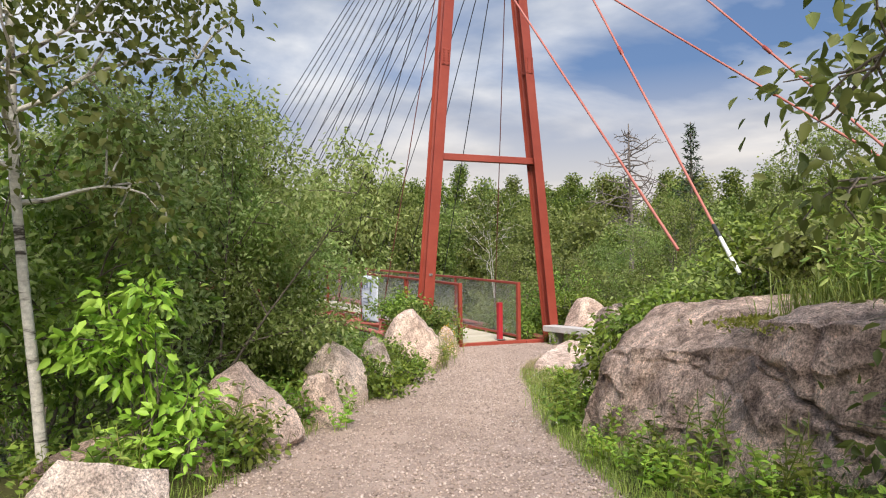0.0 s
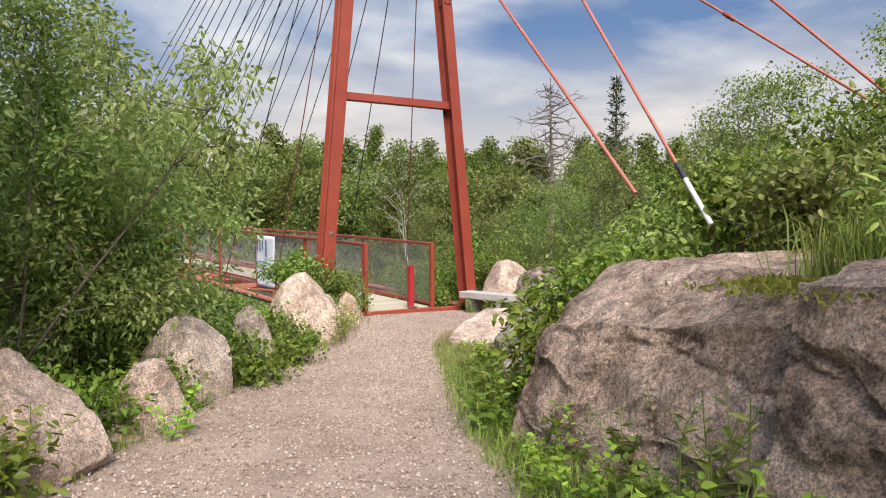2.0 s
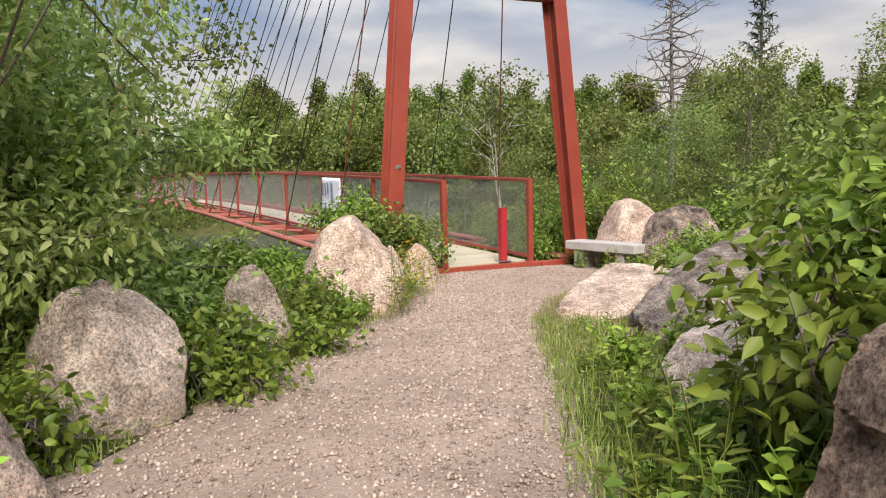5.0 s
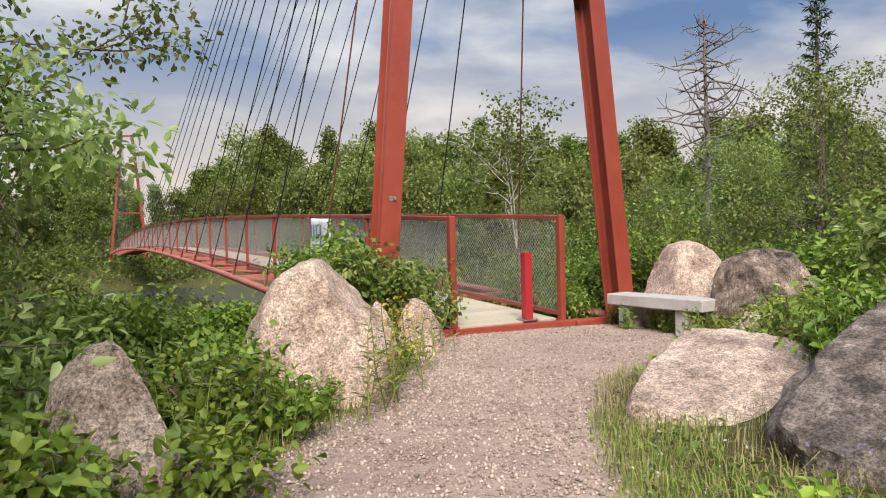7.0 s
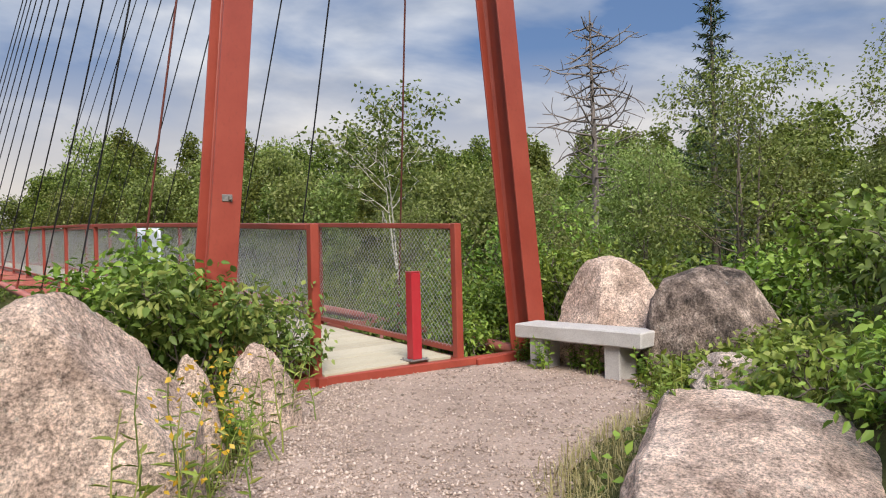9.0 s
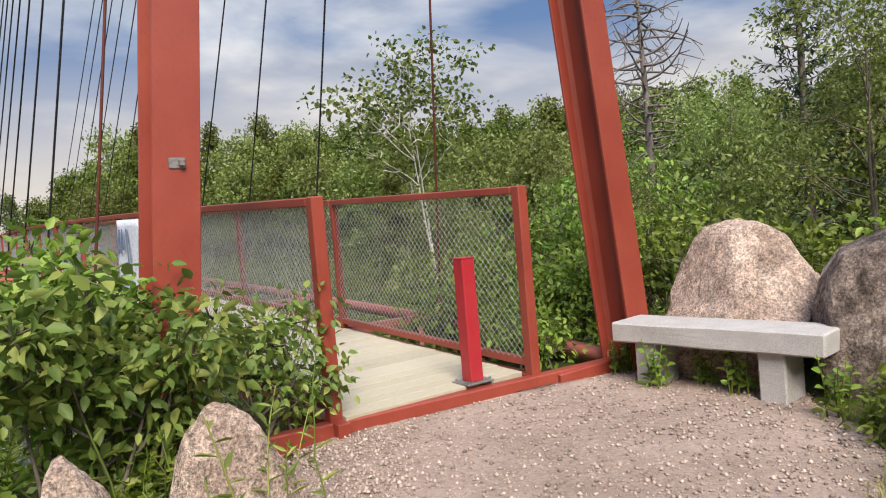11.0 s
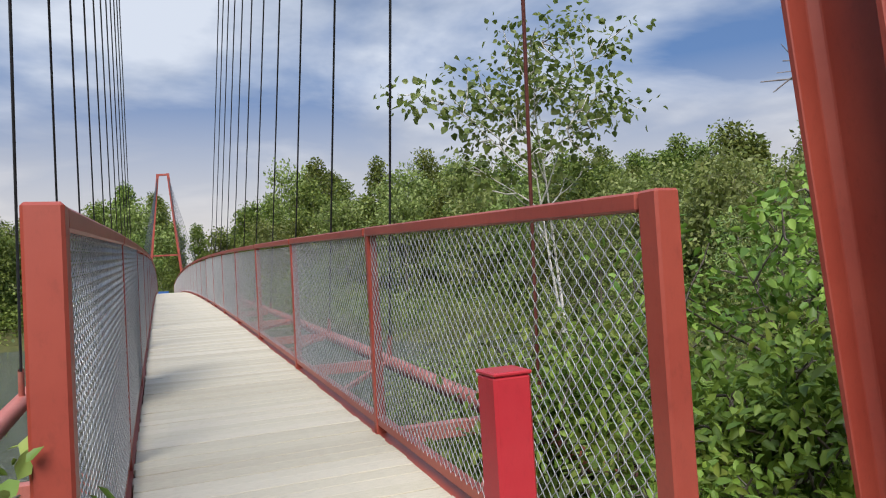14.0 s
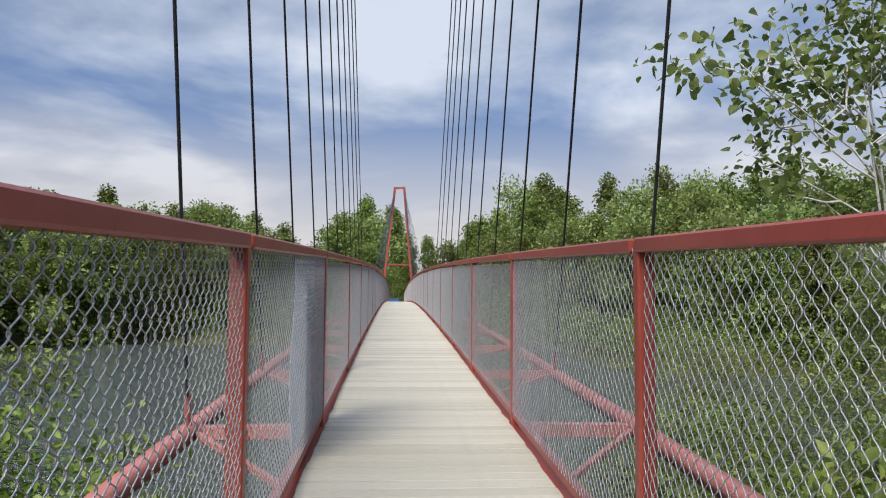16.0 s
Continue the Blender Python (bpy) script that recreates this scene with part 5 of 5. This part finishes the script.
    for k, (x, y, h) in enumerate(((-0.2, -4.6, 0.7), (0.3, -3.9, 0.6), (0.9, -3.4, 0.55), (1.7, -3.2, 0.6), (0.4, -5.0, 0.8), (1.45, -2.75, 0.5), (1.2, -2.5, 0.35), (1.85, -2.9, 0.6), (1.0, -2.9, 0.4))):
        shrub("raspberry_bush", 500 + k, (x, y), h * 0.6, 0.40, L_GRASS if k % 2 else L_BROAD, 900, 0.06, 0.5, "leafy weeds on the slope above the slab", 8, 0.3, limbs=18, group="leafy weeds above the slab")
    shrub("grassy_bush", 472, (-3.5, -11.2), 0.55, 0.6, L_GRASS, 2600, 0.10, 0.25, "yellow-green grassy mound on the outcrop", 9, 0.4, limbs=26)
    shrub("grassy_bush", 473, (-3.2, -12.1), 0.7, 0.6, L_GRASS, 2600, 0.10, 0.25, "yellow-green grassy mound on the outcrop", 9, 0.4, limbs=26)
    for k, (x, y, h) in enumerate(((2.2, 0.9, 0.8), (1.9, 1.9, 0.9), (2.6, 2.6, 1.4), (2.9, 4.0, 1.6), (2.7, 0.2, 1.1), (3.3, 1.2, 1.6))):
        shrub("bush", 460 + k, (x, y), h, 0.44, L_BROAD, 2600, 0.07, 0.55, "green bush beside the bridge girder", 7, 0.32, limbs=24, group="bushes beside the bridge")


shrubs()


# ---- weeds and grass ----
def weed_meshes(name, seed, h, leaf, aspect, n_stem, mat):
    """Upright stems with broad leaves in whorls."""
    rng = np.random.default_rng(seed)
    stems, cs, ws, ls = [], [], [], []
    for s in range(n_stem):
        p = np.array([*(rng.normal(size=2) * h * 0.16), 0.0])
        st = limb(rng, p, np.array([*(rng.normal(size=2) * 0.28), 1.0]), h * (0.6 + 0.5 * rng.random()), 0.25, 5)
        stems.append(tube(st, np.linspace(0.005, 0.002, len(st)), 4))
        m = int(7 + h * 9)
        for i in range(m):
            u = 0.2 + 0.8 * i / m
            c = np.array([np.interp(u * 5, range(6), st[:, k]) for k in range(3)])
            az = i * 2.2 + rng.random()
            cs.append(c); ws.append((math.cos(az), math.sin(az), 0.25 + 0.3 * rng.random())); ls.append(leaf * (1.15 - 0.5 * u) * (0.7 + 0.5 * rng.random()))
    v, f = joined(stems)
    a = np_mesh(name + "_stems", v, f, mat)
    v, f = leaves(rng, np.array(cs), np.array(ws), np.array(ls), aspect, True)
    return a, np_mesh(name + "_leaves", v, f, mat)


def scatter_weeds():
    rng = np.random.default_rng(61)
    kinds = [(weed_meshes("weed_a", 501, 0.42, 0.075, 0.65, 9, L_BROAD), "leafy green raspberry weed"),
             (weed_meshes("weed_b", 502, 0.28, 0.06, 0.6, 11, L_BROAD), "low leafy green weed"),
             (weed_meshes("weed_c", 503, 0.5, 0.085, 0.28, 8, L_GRASS), "tall narrow-leaved green weed"),
             (weed_meshes("weed_d", 504, 0.36, 0.07, 0.62, 7, L_LIME), "bright lime-green leafy weed")]
    spots = []
    for _ in range(80):  # verge under the outcrop
        y = rng.uniform(-13.5, -5.2)
        spots.append((y, float(path_right(y)) + 0.06 + 0.75 * rng.random() ** 0.8, 1, rng.choice(4, p=[0.22, 0.38, 0.15, 0.25])))
    for _ in range(210):  # left bank
        y = rng.uniform(-13.5, -0.6)
        spots.append((y, -(float(path_left(y)) + 0.04 + 1.5 * rng.random() ** 1.3), -1, rng.choice(4, p=[0.4, 0.42, 0.12, 0.06])))
    for _ in range(80):  # slope above the pale slab
        y = rng.uniform(-6.5, -2.2)
        spots.append((y, rng.uniform(1.5, 4.4), 1, rng.choice(4, p=[0.32, 0.40, 0.14, 0.14])))
    c, d = way_points(0.1)
    for y, off, side, k in spots:
        i = int(np.argmin(np.abs(c[:, 1] - y)))
        x, yy = c[i, 0] + d[i, 1] * off, c[i, 1] - d[i, 0] * off
        if bare_rock(x, yy):
            continue
        (stem, leafy), label = kinds[int(k)]
        ob = thing("weed", "", "", pose(x, yy, gz(x, yy) - 0.01, 0, 0, rng.random() * 360) @ Matrix.Scale(0.65 + 0.7 * rng.random(), 4))
        piece("foliage", leafy, ob)
        tagged(piece("stem_tuft", stem, ob), kind="stuff")
        tagged(ob, label + (" under the outcrop" if side > 0 else " on the boulder bank"), "weed", "weeds along the path")


scatter_weeds()


def blades(rng, xy, z, h, w, mat, name, label, category="grass"):
    n = len(xy)
    base = np.concatenate([xy, z[:, None]], -1)
    az = rng.random(n) * 6.283
    side = np.stack([np.cos(az), np.sin(az), np.zeros(n)], -1)
    out = np.stack([-np.sin(az), np.cos(az), np.zeros(n)], -1) * (rng.normal(size=n) * 0.75)[:, None]
    H = h * (0.5 + 0.8 * rng.random(n))
    W = (w * (0.6 + 0.8 * rng.random(n)))[:, None]
    mid = base + out * (H * 0.35)[:, None] + np.array([0, 0, 1.0]) * (H * 0.6)[:, None]
    tip = base + out * (H * 1.1)[:, None] + np.array([0, 0, 1.0]) * (H * (0.95 - np.abs(out).sum(1) * 0.35))[:, None]
    v = np.stack([base - side * W, base + side * W, mid + side * W * 0.8, mid - side * W * 0.8, tip + side * W * 0.1, tip - side * W * 0.1], 1).reshape(-1, 3)
    o = (np.arange(n) * 6)[:, None]
    f = np.concatenate([o + np.array([[0, 1, 2, 3]]), o + np.array([[3, 2, 4, 5]])])
    return tagged(piece(name, np_mesh(name, v, f, mat)), label, category, kind="stuff")


def grass():
    rng = np.random.default_rng(71)
    c, d = way_points(0.05)

    def strip(n, y0, y1, a, b, side):
        y = rng.uniform(y0, y1, n)
        i = np.array([np.argmin(np.abs(c[:, 1] - q)) for q in y])
        w = path_right(c[i, 1]) if side > 0 else path_left(c[i, 1])
        off = side * (w + a + (b - a) * rng.random(n) ** 1.4)
        xy = np.stack([c[i, 0] + d[i, 1] * off, c[i, 1] - d[i, 0] * off], -1)
        return xy + rng.normal(size=xy.shape) * 0.05
    xy = np.concatenate([strip(13000, -13.8, -3.5, -0.10, 1.0, 1), strip(5000, -13.8, -0.8, -0.08, 0.8, -1)])
    xy = xy[~bare_rock(xy[:, 0], xy[:, 1])]
    blades(rng, xy, ground(xy[:, 0], xy[:, 1]) - 0.01, 0.135, 0.003, L_GRASS, "verge_grass", "lush green grass along the path edges")
    xy = np.concatenate([strip(3600, -5.0, -1.2, -0.08, 0.9, 1), strip(900, -4.5, -1.5, -0.05, 0.5, -1)])
    blades(rng, xy, ground(xy[:, 0], xy[:, 1]) - 0.01, 0.13, 0.0028, L_STRAW, "dry_grass", "dry yellow grass near the stone bench")
    n = 16000
    xy = np.stack([rng.uniform(-4, 4, n), rng.uniform(-13.5, -3.0, n)], -1)
    dd, py = beside(xy[:, 0], xy[:, 1])
    xy = xy[(dd > path_right(py) + 1.0) & ~bare_rock(xy[:, 0], xy[:, 1])]
    blades(rng, xy, ground(xy[:, 0], xy[:, 1]) - 0.01, 0.24, 0.004, L_GRASS, "hill_grass", "long green grass on the slope above the outcrop")


grass()


def more_growth():
    rng = np.random.default_rng(91)
    leafy = weed_meshes("bench_weed", 601, 0.30, 0.06, 0.7, 6, L_BROAD)
    tall = weed_meshes("goldenrod", 602, 0.75, 0.085, 0.22, 4, L_GRASS)
    lime = weed_meshes("lime_weed", 603, 0.55, 0.09, 0.62, 6, L_LIME)
    for kit, label, spots in ((leafy, "small leafy weed beside the stone bench", ((1.28, -0.75), (1.5, -1.0), (1.42, -1.3), (1.3, -1.95), (1.75, -1.75), (1.62, -0.28), (1.45, -0.30), (1.9, -0.35), (1.2, -2.2), (0.95, -2.5), (1.5, -2.7), (2.7, -1.7), (0.15, -2.95), (0.5, -2.72), (-0.15, -3.1), (0.4, -3.2), (0.7, -3.3), (0.0, -3.45))),
                              (tall, "tall narrow-leaved weed against the boulder", ((-3.05, -3.02), (-2.95, -2.75), (-2.75, -2.55), (-2.35, -1.95), (-2.15, -1.75), (-3.3, -3.25), (-1.65, -1.1))),
                              (lime, "bright green broad-leaved weed by the outcrop", ((-5.45, -9.95), (-5.4, -9.6), (-5.75, -10.6), (-5.9, -11.1), (-6.0, -11.7), (-6.62, -6.98), (2.05, 0.35), (1.9, 0.75), (2.3, 0.55), (2.35, -0.15)))):
        for x, y in spots:
            ob = thing("weed", label, "weed", pose(x, y, gz(x, y) - 0.01, 0, 0, rng.random() * 360) @ Matrix.Scale(0.75 + 0.5 * rng.random(), 4), "weeds along the path")
            piece("foliage", kit[1], ob)
            tagged(piece("stem_tuft", kit[0], ob), kind="stuff")
    # yellow flower spikes, clover heads, harebells: small dabs of petals
    def petals(name, n, centre, spread, size, mat, label, tall_z):
        c = np.array(centre)[rng.integers(0, len(centre), n)]
        xy = c + rng.normal(size=(n, 2)) * spread
        z = ground(xy[:, 0], xy[:, 1]) + tall_z * (0.45 + 0.6 * rng.random(n))
        v, f = leaves(rng, np.concatenate([xy, z[:, None]], -1), rng.normal(size=(n, 3)), size * (0.7 + 0.6 * rng.random(n)), 0.6, False)
        tagged(piece(name, np_mesh(name, v, f, mat)), label, "flowers", kind="stuff")
    petals("yellow_flowers", 130, [(-3.0, -3.0), (-2.7, -2.6)], 0.06, 0.03, M_YELLOW, "yellow flower spikes before the big boulder", 0.75)
    petals("clover_flowers", 140, [(-2.4, -4.9), (-2.6, -5.4), (-4.9, -8.3), (-3.4, -6.5)], 0.25, 0.018, M_PETAL, "small white clover flowers in the verge", 0.16)
    petals("harebell_flowers", 60, [(-2.3, -6.3), (-2.0, -6.0)], 0.25, 0.02, M_LILAC, "pale lilac wild flowers on the ledge", 0.35)
    # moss cushions on the outcrop's shoulder
    n = 2600
    a = np.array([(-4.35, -10.45), (-3.9, -10.75), (-4.5, -10.95), (-3.6, -10.4)])[rng.integers(0, 4, n)] + rng.normal(size=(n, 2)) * np.array([0.28, 0.14])
    z = 1.36 + 0.05 * rng.random(n)
    v, f = leaves(rng, np.concatenate([a, z[:, None]], -1), rng.normal(size=(n, 3)) + np.array([0, 0, 0.9]), 0.045, 0.5, False)
    tagged(piece("moss", np_mesh("moss", v, f, M_MOSS)), "yellow-green moss and tufts on the outcrop's shoulder", "moss", kind="stuff")
    n = 8000
    xy = np.stack([rng.uniform(-4.5, -2.0, n), rng.uniform(-12.8, -10.3, n)], -1)
    xy = xy[(xy[:, 0] > -4.0 + 0.25 * rng.normal(size=n))]
    blades(rng, xy, np.maximum(ground(xy[:, 0], xy[:, 1]), 1.42), 0.42, 0.004, L_GRASS, "outcrop_grass", "tufts of green grass growing on top of the outcrop")


more_growth()


def ground_cover():
    """Low leaves that cover the soil on both sides of the path."""
    rng = np.random.default_rng(131)
    n = 120000
    xy = np.stack([rng.uniform(-14, 9, n), rng.uniform(-15, 7, n)], -1)
    d, py = beside(xy[:, 0], xy[:, 1])
    off = np.maximum(d - path_right(py), -d - path_left(py))
    patch = np.array([noise.noise(Vector((p[0] * 1.3, p[1] * 1.3, 0.0))) for p in xy])
    keep = (off > 0.10 + 0.12 * rng.random(n)) & (rng.random(n) < 0.55 + 0.6 * patch) & ~((np.abs(xy[:, 0]) < 1.9) & (xy[:, 1] > -0.25))
    keep &= ~bare_rock(xy[:, 0], xy[:, 1])
    keep &= (rng.random(n) < np.clip(1.25 - np.abs(off) / 11, 0.25, 1))
    xy, off, patch = xy[keep], off[keep], patch[keep]
    n = len(xy)
    z = ground(xy[:, 0], xy[:, 1]) + np.clip(0.10 + 0.10 * off + 0.2 * patch, 0.04, 0.34) * rng.random(n)
    way = rng.normal(size=(n, 3)) * np.array([1, 1, 0.5])
    size = 0.05 + 0.035 * rng.random(n)
    half = rng.random(n) < 0.55
    for sel, mat, name, label in ((half, L_BROAD, "low_leaves", "low broad-leaved plants covering the banks"), (~half, L_GRASS, "low_herbs", "low grassy herbs covering the banks")):
        v, f = leaves(rng, np.concatenate([xy[sel], z[sel][:, None]], -1), way[sel], size[sel], 0.6 if mat is L_BROAD else 0.35, False)
        tagged(piece(name, np_mesh(name, v, f, mat)), label, "undergrowth", kind="stuff")


ground_cover()
